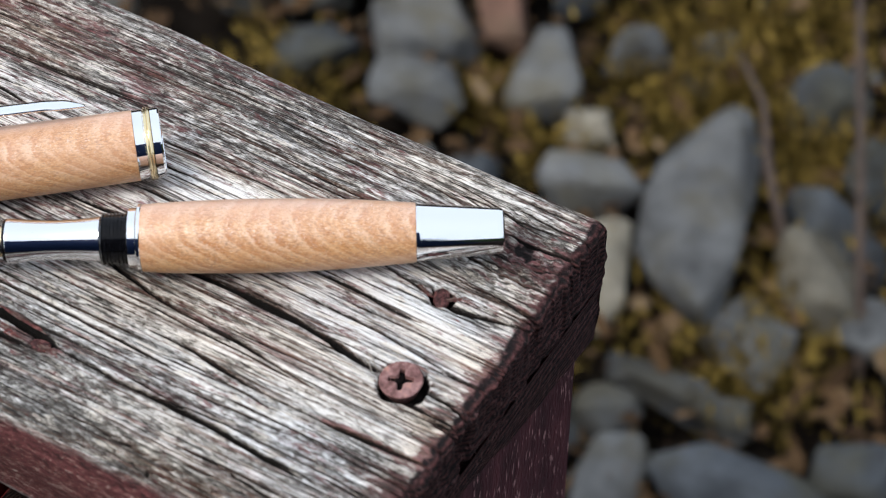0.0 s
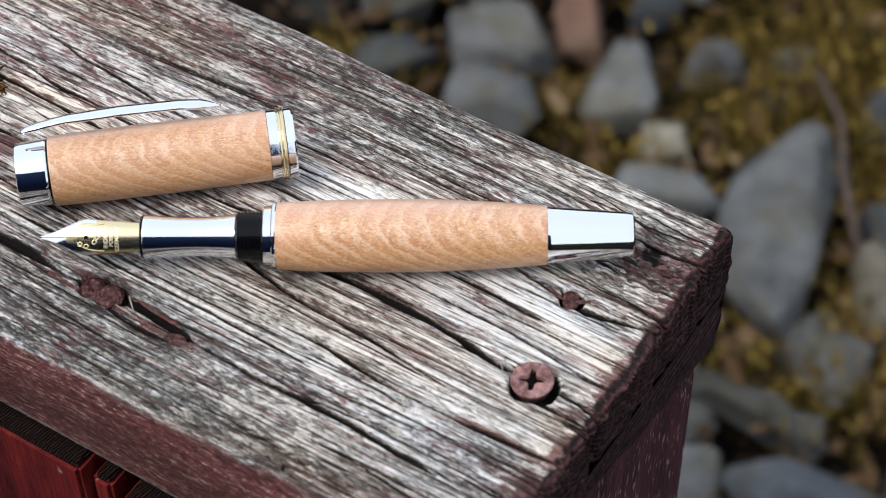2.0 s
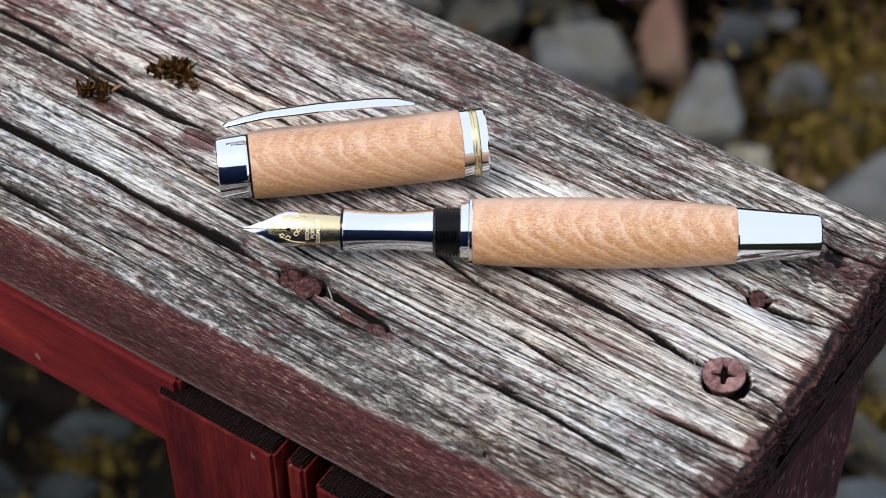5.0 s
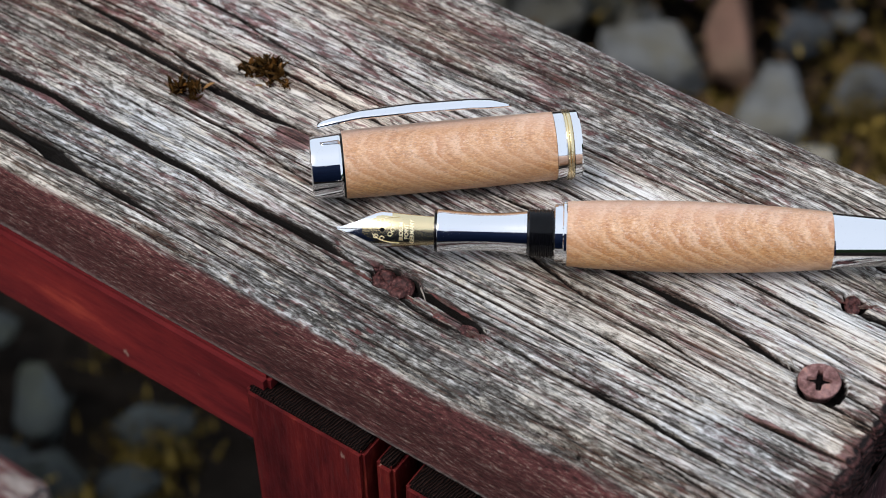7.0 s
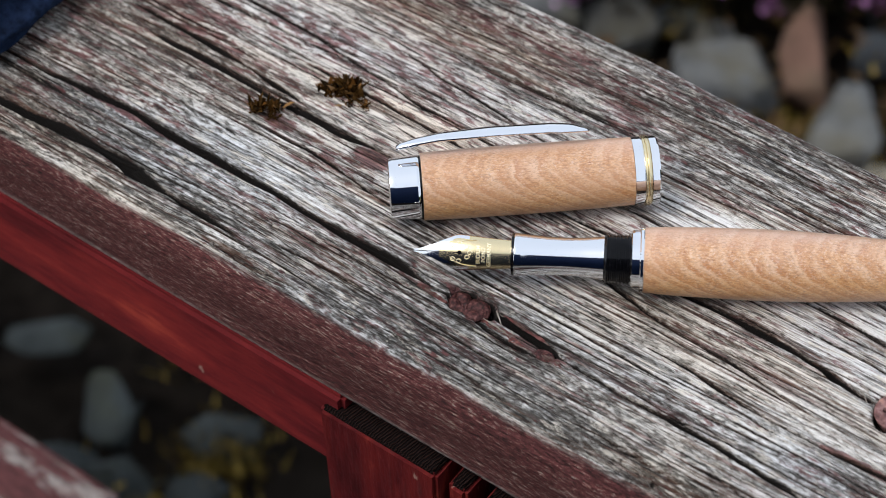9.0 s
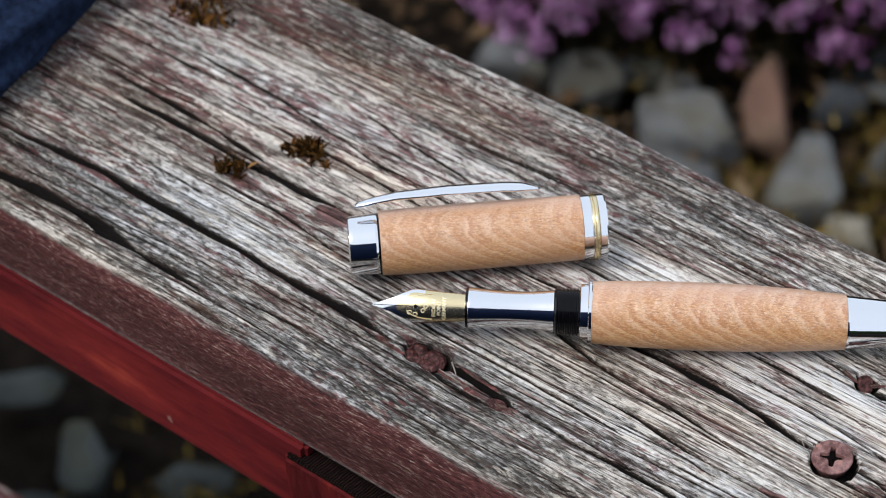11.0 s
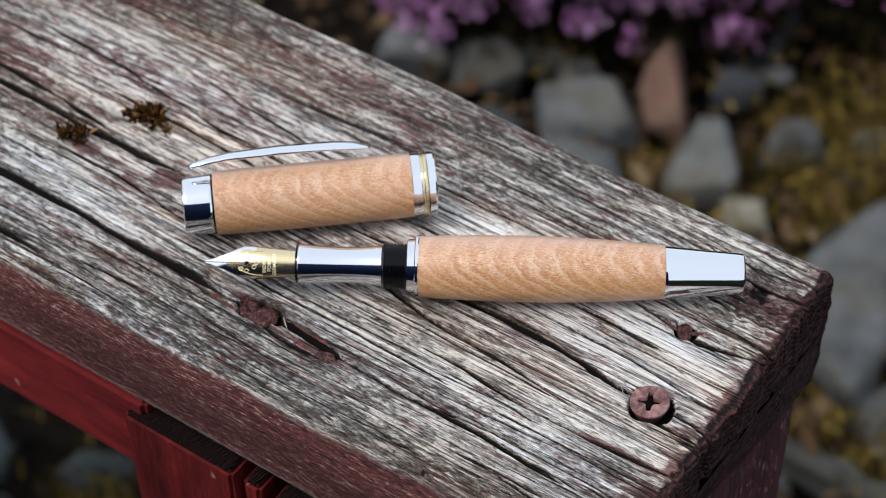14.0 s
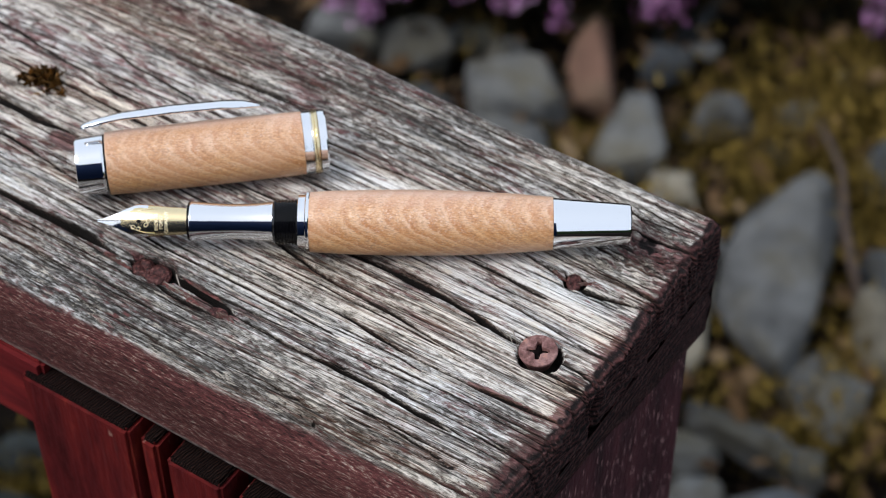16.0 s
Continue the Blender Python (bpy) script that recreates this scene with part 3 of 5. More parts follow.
CRACKS_BACK = [
    ([(-22, 25), (-16, 23.5), (-6, 21.5), (1, 21), (10, 23), (17, 24)], 0.75, 4.0),
    ([(-216, 3), (-195, 3), (-175, 2), (-157, 0)], 0.8, 2.6),
    ([(-166, 11), (-141, 11), (-116, 10)], 0.6, 2.2),
    ([(-200, 21), (-170, 20), (-141, 16), (-110, 14)], 0.55, 2.0),
    ([(-150, 28), (-138, 26), (-110, 23), (-85, 21)], 0.5, 1.8),
    ([(-50, 14), (-25, 15), (-4, 14.5)], 0.5, 2.4),
    ([(-92, 6), (-72, 7), (-52, 5)], 0.7, 3.0),
]
CRACKS = CRACKS_FRONT + CRACKS_MIDDLE + CRACKS_BACK
# old paint left in blotches: centre x, y and half lengths in mm, strength
STAINS_FRONT = [(-158, -8, 5, 2.4, 1.1), (-133, -5, 6, 3, 1.1), (-69, -29, 8, 1.8, 0.85), (-92, -25.5, 7, 1.5, 0.8), (-79, -27, 7, 1.4, 0.8), (14, -13, 3.2, 7, 0.75), (-205, -25, 22, 4, 0.4), (2, -15.8, 14, 1.3, 0.8), (-180, -26.5, 48, 1.6, 0.8), (-45, -1, 22, 1.6, 0.4), (-165, -2, 30, 1.6, 0.42)]
STAINS_BACK = [(4, 40, 12, 8, 0.52), (-90, 44, 16, 6, 0.42), (-112, 38, 14, 5, 0.36), (-45, 49, 14, 4, 0.3), (-110, 50, 12, 4, 0.5), (-93, 41, 9, 4, 0.55), (-19, 12, 6, 2.2, 0.5), (14, 8, 3.2, 15, 0.62), (-214, 10, 20, 14, 0.36), (-190, 30, 25, 9, 0.34), (-150, 46, 30, 6, 0.32), (-125, 20, 22, 2, 0.36)]
HOLES = [(0.9, -0.5, 4.2, 4.5), (-3.6, 22.4, 2.2, 2.5), (-90.5, -26.8, 2.9, 4.0), (-86, -26.8, 2.9, 4.0), (-67.5, -28.8, 1.7, 3.0)]


def top_height(x, y):
    """Relief of the arm's upper face in mm, for x, y in mm."""
    w = y + 5 * (vnoise(x / 70, y / 35, 3) - 0.5) + 9 * np.exp(-(((x - 4) / 16) ** 2 + ((y - 39) / 11) ** 2)) * np.sign(y - 39) * 0.6
    g = 0.1 * grain(x / 20, w / 0.9, 5) + 0.11 * grain(x / 8, w / 0.55, 6) + 0.28 * grain(x / 90, w / 3.2, 7) + 0.03 * grain(x / 2.5, w / 0.5, 9)
    h = g - 0.38
    h -= 0.35 * np.clip(vnoise(x / 130, y / 24, 8) - 0.5, 0, 1)
    gap = np.full_like(x, 3.0)  # distance in mm to the nearest split's edge
    # shallow fissures between the growth rings, opening and closing along the grain
    for pitch, thin, deep, long, seed in ((1.7, 0.1, 0.35, 14, 61), (3.4, 0.15, 0.7, 24, 64), (6.1, 0.25, 1.4, 40, 67)):
        r = w / pitch + 0.6 * vnoise(x / 110, w / 9, seed)
        k = np.floor(r)
        gate = np.clip((vnoise(x / long + 5.3 * k, k * 7.31, seed + 1) - 0.68) * 5, -1, 1)
        off = np.abs(r - k - 0.5) * pitch
        gap = np.minimum(gap, off - thin * gate)
        h -= deep * np.clip(gate, 0, 1) * np.clip(1.3 * (1 - off / (2 * thin)), 0, 1)
    rng = random.Random(4)
    small = [([(a, b), (a + l, b + rng.uniform(-1, 1))], rng.uniform(0.16, 0.3), rng.uniform(0.8, 2.2))
             for a, b, l in ((rng.uniform(-260, 5), rng.uniform(-47, 55), rng.uniform(10, 50)) for _ in range(70))]
    # splits that run out of the sawn end
    for _ in range(13):
        b, l = rng.uniform(-30, 52), rng.uniform(3, 20)
        small.append(([(17 - l, b + rng.uniform(-0.8, 0.8)), (30, b)], rng.choice((0.3, 0.35, 0.45, 0.8)), rng.uniform(1.0, 5.0)))
    for pts, half, deep in CRACKS + small:
        px, py = zip(*pts)
        yc = np.interp(x, px, py) + 0.7 * (vnoise(x / 9, x * 0 + py[0], 11) - 0.5) + 0.12 * (vnoise(x / 2.6, x * 0 + py[0], 12) - 0.5)
        along = np.clip(np.minimum(x - px[0], px[-1] - x) / 9.0, 0, 1)
        wide = 0.85 * half * (0.35 + 0.95 * vnoise(x / 11, x * 0 + py[0], 13)) * np.sqrt(along)
        wide = np.maximum(wide, 0.17)
        d = np.abs(y - yc) / np.maximum(wide, 1e-3)
        gap = np.minimum(gap, np.where(along > 0, np.abs(y - yc) - wide * np.minimum(1, 3 * along), 3.0))
        h -= np.where(along > 0, min(deep, 4.2) * along**0.8 * np.clip(1.7 * (1.12 - d), 0, 1), 0)
    for hx, hy, r, deep in HOLES:
        d = np.hypot((x - hx) / 1.08, y - hy) / (r * (0.92 + 0.2 * vnoise(np.arctan2(y - hy, x - hx) * 1.6, x * 0, 14)))
        h = np.where(d < 1.25, np.minimum(h, -deep * np.clip((1.25 - d) / 0.3, 0, 1)), h)
    # torn, flaky wood round the knot by the end
    torn = np.exp(-(((x - 4) / 11) ** 2 + ((y - 39) / 9) ** 2))
    slant = (x * 0.75 + y * 0.66) / 1.2
    h -= torn * (1.5 * vnoise(slant * 1.1, (y - x) / 5.0, 71) + 0.9 * vnoise(x / 0.8, y / 0.8, 72) - 0.4)
    h -= 1.6 * np.exp(-(((x - 3) / 9) ** 2 + ((y - 43) / 6) ** 2))
    return h, gap


def build_arm(parent):
    thick, thick_back, yn, xe = 24.6, 38.0, -50.2, 16.5
    xs = np.concatenate([np.linspace(-620, -270, 36)[:-1], np.arange(-270, 10, 0.7), np.linspace(10, xe, 30)])
    prof = []  # kind, parameter
    prof += [("n", u) for u in np.linspace(0, 1, 26)[:-1]]
    prof += [("r", u) for u in np.linspace(0, 1, 34)[:-1]]
    prof += [("t", u) for u in np.linspace(0, 1, 980)[:-1]]
    prof += [("q", u) for u in np.linspace(0, 1, 12)[:-1]]
    prof += [("f", u) for u in np.linspace(0, 1, 14)]
    n = len(prof)
    X = np.repeat(xs[:, None], n, 1)
    Y, Z = np.zeros_like(X), np.zeros_like(X)
    flank, endg, rub = np.zeros_like(X), np.zeros_like(X), np.zeros_like(X)
    ext = np.interp(X[:, 0], [-210, -130, -40, 0, 16], [3.5, 6, 10, 13, 15]) * (0.85 + 0.3 * vnoise(X[:, 0] / 30, X[:, 0] * 0, 21))
    drop = np.interp(X[:, 0], [-210, 0, 16], [7, 10, 12])
    yf = 58.0 + 1.8 * np.clip((-30 - X[:, 0]) / 60, 0, 1)
    rf = 1.6 + 1.8 * vnoise(X[:, 0] / 25, X[:, 0] * 0, 22)
    lean = 1.5 * (vnoise(X[:, 0] / 120, X[:, 0] * 0, 23) - 0.5)
    for j, (kind, u) in enumerate(prof):
        if kind == "n":
            Y[:, j], Z[:, j] = yn + lean + (1 - u) * 1.4, -thick + u * (thick - drop)
            flank[:, j] = 1
            rub[:, j] = max(0.0, 1 - u / 0.09)
        elif kind == "r":
            a = u * math.pi / 2
            Y[:, j], Z[:, j] = yn + lean + ext * (1 - math.cos(a)), -drop * (1 - math.sin(a))
            flank[:, j] = np.clip(1.1 - 0.95 * u, 0, 1)
        elif kind == "t":
            y0 = yn + lean + ext
            Y[:, j], Z[:, j] = y0 + u * (yf - rf - y0), 0
        elif kind == "q":
            a = u * math.pi / 2
            Y[:, j], Z[:, j] = yf - rf + rf * math.sin(a), -rf * (1 - math.cos(a))
        else:
            Y[:, j], Z[:, j] = yf - 1.5 * u, -rf + u * (rf - thick_back)
            flank[:, j] = 0.8
    topw = np.clip(1 + Z / 7.0, 0, 1)
    H, gap = top_height(X, Y)
    gap = np.clip(gap + 3.0 * (1 - topw), -1, 1) / 2 + 0.5
    Z = Z + H * topw
    side = 0.4 * (grain(X / 45, Z / 1.1, 31) - 0.5) + 0.4 * (grain(X / 60, Z / 3.5, 32) - 0.5)
    Y = Y + side * (1 - topw) * np.where(Y < 0, -1, 1)
    # the sawn end: rounded over, split and uneven
    near_end = np.clip((X - (xe - 3.2)) / 3.2, 0, 1)
    Z = Z - 2.2 * near_end**2.5 * topw * (0.2 + 0.8 * vnoise(X / 9, Y / 1.8, 46) + 0.5 * vnoise(X / 9, Y / 7, 47))
    Z = Z - 5.0 * np.clip((X - (xe - 9.0)) / 9.0, 0, 1) ** 2 * np.clip((-18 - Y) / 20, 0, 1) * topw
    Y = Y - np.sign(Y) * 0.8 * near_end**2.5 * (1 - topw)
    chew = 0.9 * (vnoise(Y / 2.2, Z / 6, 41) - 0.5) + 0.7 * (vnoise(Y / 0.7, Z / 3, 48) - 0.5) + 1.5 * (vnoise(Y / 9, Z / 30, 42) - 0.5)
    chew += -3.5 * np.clip((-20 - Y) / 25, 0, 1) ** 2
    X = X + near_end**2 * chew
    knot = np.exp(-(((X - 4) / 12) ** 2 + ((Y - 40) / 10) ** 2))
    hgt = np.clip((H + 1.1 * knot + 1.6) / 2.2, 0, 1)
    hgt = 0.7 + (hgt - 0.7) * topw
    redness = 0.32 + 0.24 * np.clip((-50 - X) / 70, 0, 1) * np.clip((Y + 22) / 25, 0, 1) + 0.2 * np.clip((-185 - X) / 35, 0, 1) + 0.2 * knot + 0.45 * np.clip((X - 5) / 8, 0, 1)
    bleach = 0.57 + 0.26 * np.exp(-(((X + 15) / 60) ** 2 + ((Y - 12) / 14) ** 2)) + 0.24 * np.exp(-(((X + 135) / 60) ** 2 + ((Y - 20) / 20) ** 2))
    bleach -= (0.13 * np.clip((-24 - Y) / 12, 0, 1) * np.clip((-25 - X) / 30, 0, 1) + 0.1 * np.clip((-36 - Y) / 8, 0, 1)) * np.clip((X + 150) / 60, 0.15, 1)
    bleach -= 0.17 * np.clip((Y - 34) / 14, 0, 1) + 0.08 * np.clip((-150 - X) / 50, 0, 1) + 0.05 * np.clip((-25 - Y) / 15, 0, 1) * np.clip((-40 - X) / 40, 0, 1)
    stain = np.zeros_like(X)
    for sx, sy, ax, ay, k in STAINS_FRONT + STAINS_BACK:
        stain = np.maximum(stain, k * np.exp(-(((X - sx) / ax) ** 2 + ((Y - sy) / ay) ** 2)))
    bleach -= 0.05 * np.exp(-(((X - 4) / 9) ** 2 + ((Y - 42) / 7) ** 2))
    endg[:] = np.clip(near_end * 8, 0, 1) * np.clip((near_end - 0.04 + 0.5 * (vnoise(X / 3, Y / 1.6, 45) - 0.5)) * 4.0, 0, 1)
    rot = np.clip((X - (xe - 7.5) + 5 * (vnoise(X / 4, Y / 2.2, 49) - 0.5)) / 2.5, 0, 1) * np.clip((-19 - Y) / 6, 0, 1)
    endg = np.maximum(endg, rot * 0.92)
    rows = [np.stack([X, Y, Z], -1)]
    # the end face closes on its middle line
    last = rows[0][-1]
    caps = []
    for k in range(1, 15):
        u = k / 14
        ring = last.copy()
        middle = (thick + (thick_back - thick) * np.clip((last[:, 1] - yn) / 108, 0, 1)) / 2
        ring[:, 2] = last[:, 2] * (1 - u) - middle * u
        ring[:, 0] = xe + 1.2 * (vnoise(ring[:, 1] / 2.0, ring[:, 2] / 1.2, 43) - 0.5) * min(1, 2 * u) + (last[:, 0] - xe) * (1 - u)
        split = np.clip(1 - np.abs(ring[:, 1] + 1.5 - 0.1 * ring[:, 2]) / 2.2, 0, 1)
        ring[:, 0] -= 3.0 * split * min(1, 2 * u)
        caps.append(ring)
    P = np.concatenate([rows[0], np.stack(caps)], 0)
    nr = P.shape[0]
    idx = np.arange(nr * n).reshape(nr, n)
    quads = np.stack([idx[:-1, :-1], idx[1:, :-1], idx[1:, 1:], idx[:-1, 1:]], -1).reshape(-1, 4)
    under = np.stack([idx[:-1, -1], idx[1:, -1], idx[1:, 0], idx[:-1, 0]], -1).reshape(-1, 4)
    faces = np.concatenate([quads, under]).tolist() + [idx[0].tolist()]
    verts = P.reshape(-1, 3) / 1000 + (0, 0, TOP)
    me = bpy.data.meshes.new("arm_board")
    me.from_pydata(verts.tolist(), [], faces)
    me.update()
    pad = np.ones((14, n))
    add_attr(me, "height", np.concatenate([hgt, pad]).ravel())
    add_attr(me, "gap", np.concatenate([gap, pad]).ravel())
    add_attr(me, "flank", np.concatenate([flank, pad * 0]).ravel())
    add_attr(me, "bleach", np.concatenate([bleach, pad * 0]).ravel())
    add_attr(me, "stain", np.concatenate([stain, pad * 0]).ravel())
    add_attr(me, "redness", np.concatenate([redness, pad * 0.3]).ravel())
    add_attr(me, "rub", np.concatenate([rub, pad * 0]).ravel())
    add_attr(me, "endgrain", np.concatenate([endg, pad]).ravel())
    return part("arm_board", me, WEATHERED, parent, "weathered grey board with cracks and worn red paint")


def screw_mesh(r=4.5):
    """Countersunk head with a cross recess, axis along z, top at 0."""
    bm = bmesh.new()
    seg, rows = 96, []
    flat = [(q, 0.34 - 0.16 * q**4) for q in np.linspace(0.0, 0.96, 30)] + [(0.985, 0.08), (1.0, -0.1), (0.97, -0.6), (0.62, -4.5), (0.55, -7.0)]
    for q, z in flat:
        row = []
        for k in range(seg):
            a = 2 * math.pi * k / seg
            x, y = q * r * math.cos(a), q * r * math.sin(a)
            lo, hi = min(abs(x), abs(y)), max(abs(x), abs(y))
            arm = np.clip((0.82 - 0.14 * hi - lo) / 0.12, 0, 1) * np.clip((2.6 - hi) / 0.25, 0, 1)
            pit = np.clip((1.25 - math.hypot(x, y)) / 0.2, 0, 1)
            row.append(bm.verts.new((x / 1000, y / 1000, (z - 4.6 * max(arm, pit)) / 1000)))
        rows.append(row)
    for a, b in zip(rows, rows[1:]):
        for k in range(seg):
            bm.faces.new((a[k], b[k], b[(k + 1) % seg], a[(k + 1) % seg]))
    bmesh.ops.remove_doubles(bm, verts=bm.verts[:], dist=1e-6)
    bmesh.ops.recalc_face_normals(bm, faces=bm.faces[:])
    return bm


def clogged_mesh(r, seed, flat=0.5, long=1.0):
    """A sunken, painted-over head: a low dome with a dent, a notch and a chipped rim."""
    bm = bmesh.new()
    bmesh.ops.create_icosphere(bm, subdivisions=5, radius=1)
    noise.seed_set(seed)
    for v in bm.verts:
        p = v.co.copy()
        ring = math.hypot(p.x, p.y)
        k = 1 + 0.1 * noise.noise(p * 1.4) + 0.07 * noise.noise(p * 4) + 0.03 * noise.noise(p * 11)
        z = p.z * flat * k
        if p.z > 0:
            z = flat * (1 - ring**4 * 0.6) * k - 0.2 * math.exp(-((ring - 0.1) / 0.34) ** 2)
            z -= 0.28 * max(0.0, 1 - abs(p.x * 0.8 + p.y * 0.6 - 0.25 * noise.noise(p * 2)) / 0.09) * (1 if ring < 0.8 else 0)
        v.co = Vector((p.x * r * k * long, p.y * r * k, z * r)) / 1000
    return bm


def shred_mesh(length, width, seed):
    """A torn strip of painted wood, ragged along both sides, lying along x."""
    bm = bmesh.new()
    noise.seed_set(seed)
    n, m, grid = 26, 7, []
    for i in range(n + 1):
        u = i / n
        row = []
        for j in range(m + 1):
            v = j / m - 0.5
            w = width * math.sin(math.pi * min(1, 0.1 + 0.95 * u)) ** 0.6 * (1 + 0.5 * noise.noise(Vector((u * 9, seed, 0))))
            y = v * w + 0.5 * noise.noise(Vector((u * 3, 0, seed)))
            z = 0.55 * math.cos(v * 2.6) + 0.35 * noise.noise(Vector((u * 8, v * 5, seed))) + 0.2 * noise.noise(Vector((u * 22, v * 14, seed)))
            row.append(bm.verts.new((length * (u - 0.5) / 1000, y / 1000, z / 1000)))
        grid.append(row)
    for i in range(n):
        for j in range(m):
            bm.faces.new((grid[i][j], grid[i + 1][j], grid[i + 1][j + 1], grid[i][j + 1]))
    bmesh.ops.solidify(bm, geom=bm.faces[:], thickness=0.0005)
    return bm


def build_bench():
    bench = thing("bench", pose(0, 0, 0), "weathered wooden garden bench with peeling red paint", "bench")
    arm = build_arm(bench)
    s = part("screw", screw_mesh(4.5), RUST, arm, "rusty cross-head screw")
    s.matrix_world = pose(0, 0, TOP - 0.0001, 3, -3, 22)
    # a black cross set into the recess
    bm = bmesh.new()
    for long_x, long_y in ((2.2, 0.75), (0.75, 2.2)):
        bmesh.ops.create_cube(bm, size=1, matrix=Matrix.Translation((0, 0, -0.0017)) @ Matrix.Diagonal((long_x * 0.0019, long_y * 0.0019, 0.002, 1)))
    part("cross_fill", bm, CROSS_BLACK, s, "black cross set in the screw recess").matrix_local = Matrix.Identity(4)
    for x, y, z, r, seed, flat, long, turn in ((-3.9, 22.6, -1.3, 1.7, 5, 0.75, 1.6, 115), (-91.6, -26.9, -2.5, 2.7, 6, 0.6, 1.0, 20), (-87.4, -26.6, -2.6, 2.9, 7, 0.55, 1.15, 70), (-67.8, -29.2, -1.1, 1.4, 8, 0.6, 1.8, 10)):
        s = part("clogged_screw", clogged_mesh(r, seed, flat, long), RUSTRED, arm, "sunken screw head clogged with red paint")
        s.matrix_world = pose(x / 1000, y / 1000, TOP + z / 1000, 0, 0, turn)
    for x, y, z, length, width, turn, roll, seed in ((-97, -29.2, -0.7, 9, 2.2, -3, 14, 3), (-77.5, -29.6, -0.5, 13, 1.9, -4, 8, 4), (-74, -25.9, -0.7, 17, 1.2, -6, -30, 11), (-65.2, -29.6, -0.6, 6, 1.7, -10, 5, 12), (-0.8, 23.6, -0.6, 4.5, 1.2, 35, 0, 14), (-7.2, 22.0, -0.5, 5, 1.1, -15, 10, 17)):
        part("paint_shred", shred_mesh(length, width, seed), SHRED, arm, "torn strip of red-painted wood").matrix_world = pose(x / 1000, y / 1000, TOP + z / 1000, roll, 0, turn)
    for pts in (((-9.5, 2.6, -0.6), (-7.5, 1.4, 0.5), (-5.2, -0.6, 0.1)), ((-9.8, 1.6, -0.6), (-7.6, 0.2, 0.2), (-5.6, -1.6, -0.3)), ((-83, -25.2, -0.5), (-81, -27, 0.3), (-79, -28.6, -0.2)), ((-84, -28.6, -0.5), (-80, -29.2, 0.3), (-76, -29.6, 0.0))):
        part("splinter", tube([(x / 1000, y / 1000, TOP + z / 1000) for x, y, z in pts], 0.0002, 6, [1, 0.9, 0.2]), SLIVER, arm, "pale splinter of wood")
    part("apron", plank(-0.62, -0.108, -0.0503, -0.028, TOP - 0.0525, TOP - 0.0248, 0.0012), RAILRED, bench, "smooth red-painted rail under the arm")
    # core behind the slats, its dark colour painted as shade in the gaps
    part("post_core", plank(-0.112, 0.004, -0.03, 0.049, 0.0, TOP - 0.0248, 0.001), SHADOWWOOD, bench, "bare post behind the cladding, coloured dark as gap shade")
    for x0, x1, drop, front in ((-113.6, -80.6, 29.6, 52.2), (-78.4, -73.4, 31.4, 50.9), (-69.6, -53.5, 32.0, 52.2), (-50.5, -35, 35, 50.2), (-32, -16, 36, 49.6), (-13.5, 3.5, 36, 49.4)):
        slat = part("slat", plank(x0 / 1000, x1 / 1000, -front / 1000, -0.041, 0.0, TOP - drop / 1000, 0.0009), RED, bench, "red-painted upright slat with dark sawn top")
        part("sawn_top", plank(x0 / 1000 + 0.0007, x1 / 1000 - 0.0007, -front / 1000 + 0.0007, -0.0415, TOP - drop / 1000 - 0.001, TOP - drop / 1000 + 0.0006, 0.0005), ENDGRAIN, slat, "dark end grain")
    part("end_panel", plank(0.0045, 0.0153, -0.05, 0.0495, 0.0, TOP - 0.0254, 0.0012), OLDRED, bench, "dark red painted end panel")
    part("seat_plank", plank(-0.95, -0.245, -0.16, -0.014, TOP - 0.248, TOP - 0.22, 0.003), FLAKED, bench, "weathered seat plank with worn red paint")
    part("seat_leg", plank(-0.93, -0.87, -0.13, -0.06, 0.0, TOP - 0.248, 0.003), RED, bench)
    part("seat_leg", plank(-0.34, -0.28, -0.13, -0.06, 0.0, TOP - 0.248, 0.003), RED, bench)
    return bench


build_bench()


# ---------------------------------------------------------------- the pen
def nib_mesh():
    """A folded leaf of metal with shoulders, breather hole, and a slit."""
    bm = bmesh.new()
    nx, ny = 44, 24
    prof = [(0, 0.22), (1.5, 0.5), (4.5, 1.5), (7.5, 3.1), (9.4, 4.15), (10.4, 4.35), (12, 4.2), (16, 3.75), (21.8, 3.3)]
    px, pr = zip(*prof)
    grid = []
    for i in range(nx + 1):
        x = 21.8 * i / nx
        w = np.interp(x, px, pr)
        rad = 6.2 - 1.6 * x / 21.8
        row = []
        for j in range(ny + 1):
            v = -1 + 2 * j / ny
            a = v * w / rad
            y = rad * math.sin(a) if abs(a) < 1.45 else rad * math.copysign(math.sin(1.45), a)
            z = rad * math.cos(a) - rad + 3.6 - 3.2 * max(0, 1 - x / 16) ** 2
            row.append(bm.verts.new((x / 1000, y / 1000, z / 1000)))
        grid.append(row)
    for i in range(nx):
        for j in range(ny):
            bm.faces.new((grid[i][j], grid[i + 1][j], grid[i + 1][j + 1], grid[i][j + 1]))
    bmesh.ops.recalc_face_normals(bm, faces=bm.faces[:])
    bmesh.ops.solidify(bm, geom=bm.faces[:], thickness=0.00035)
    return bm, px, pr


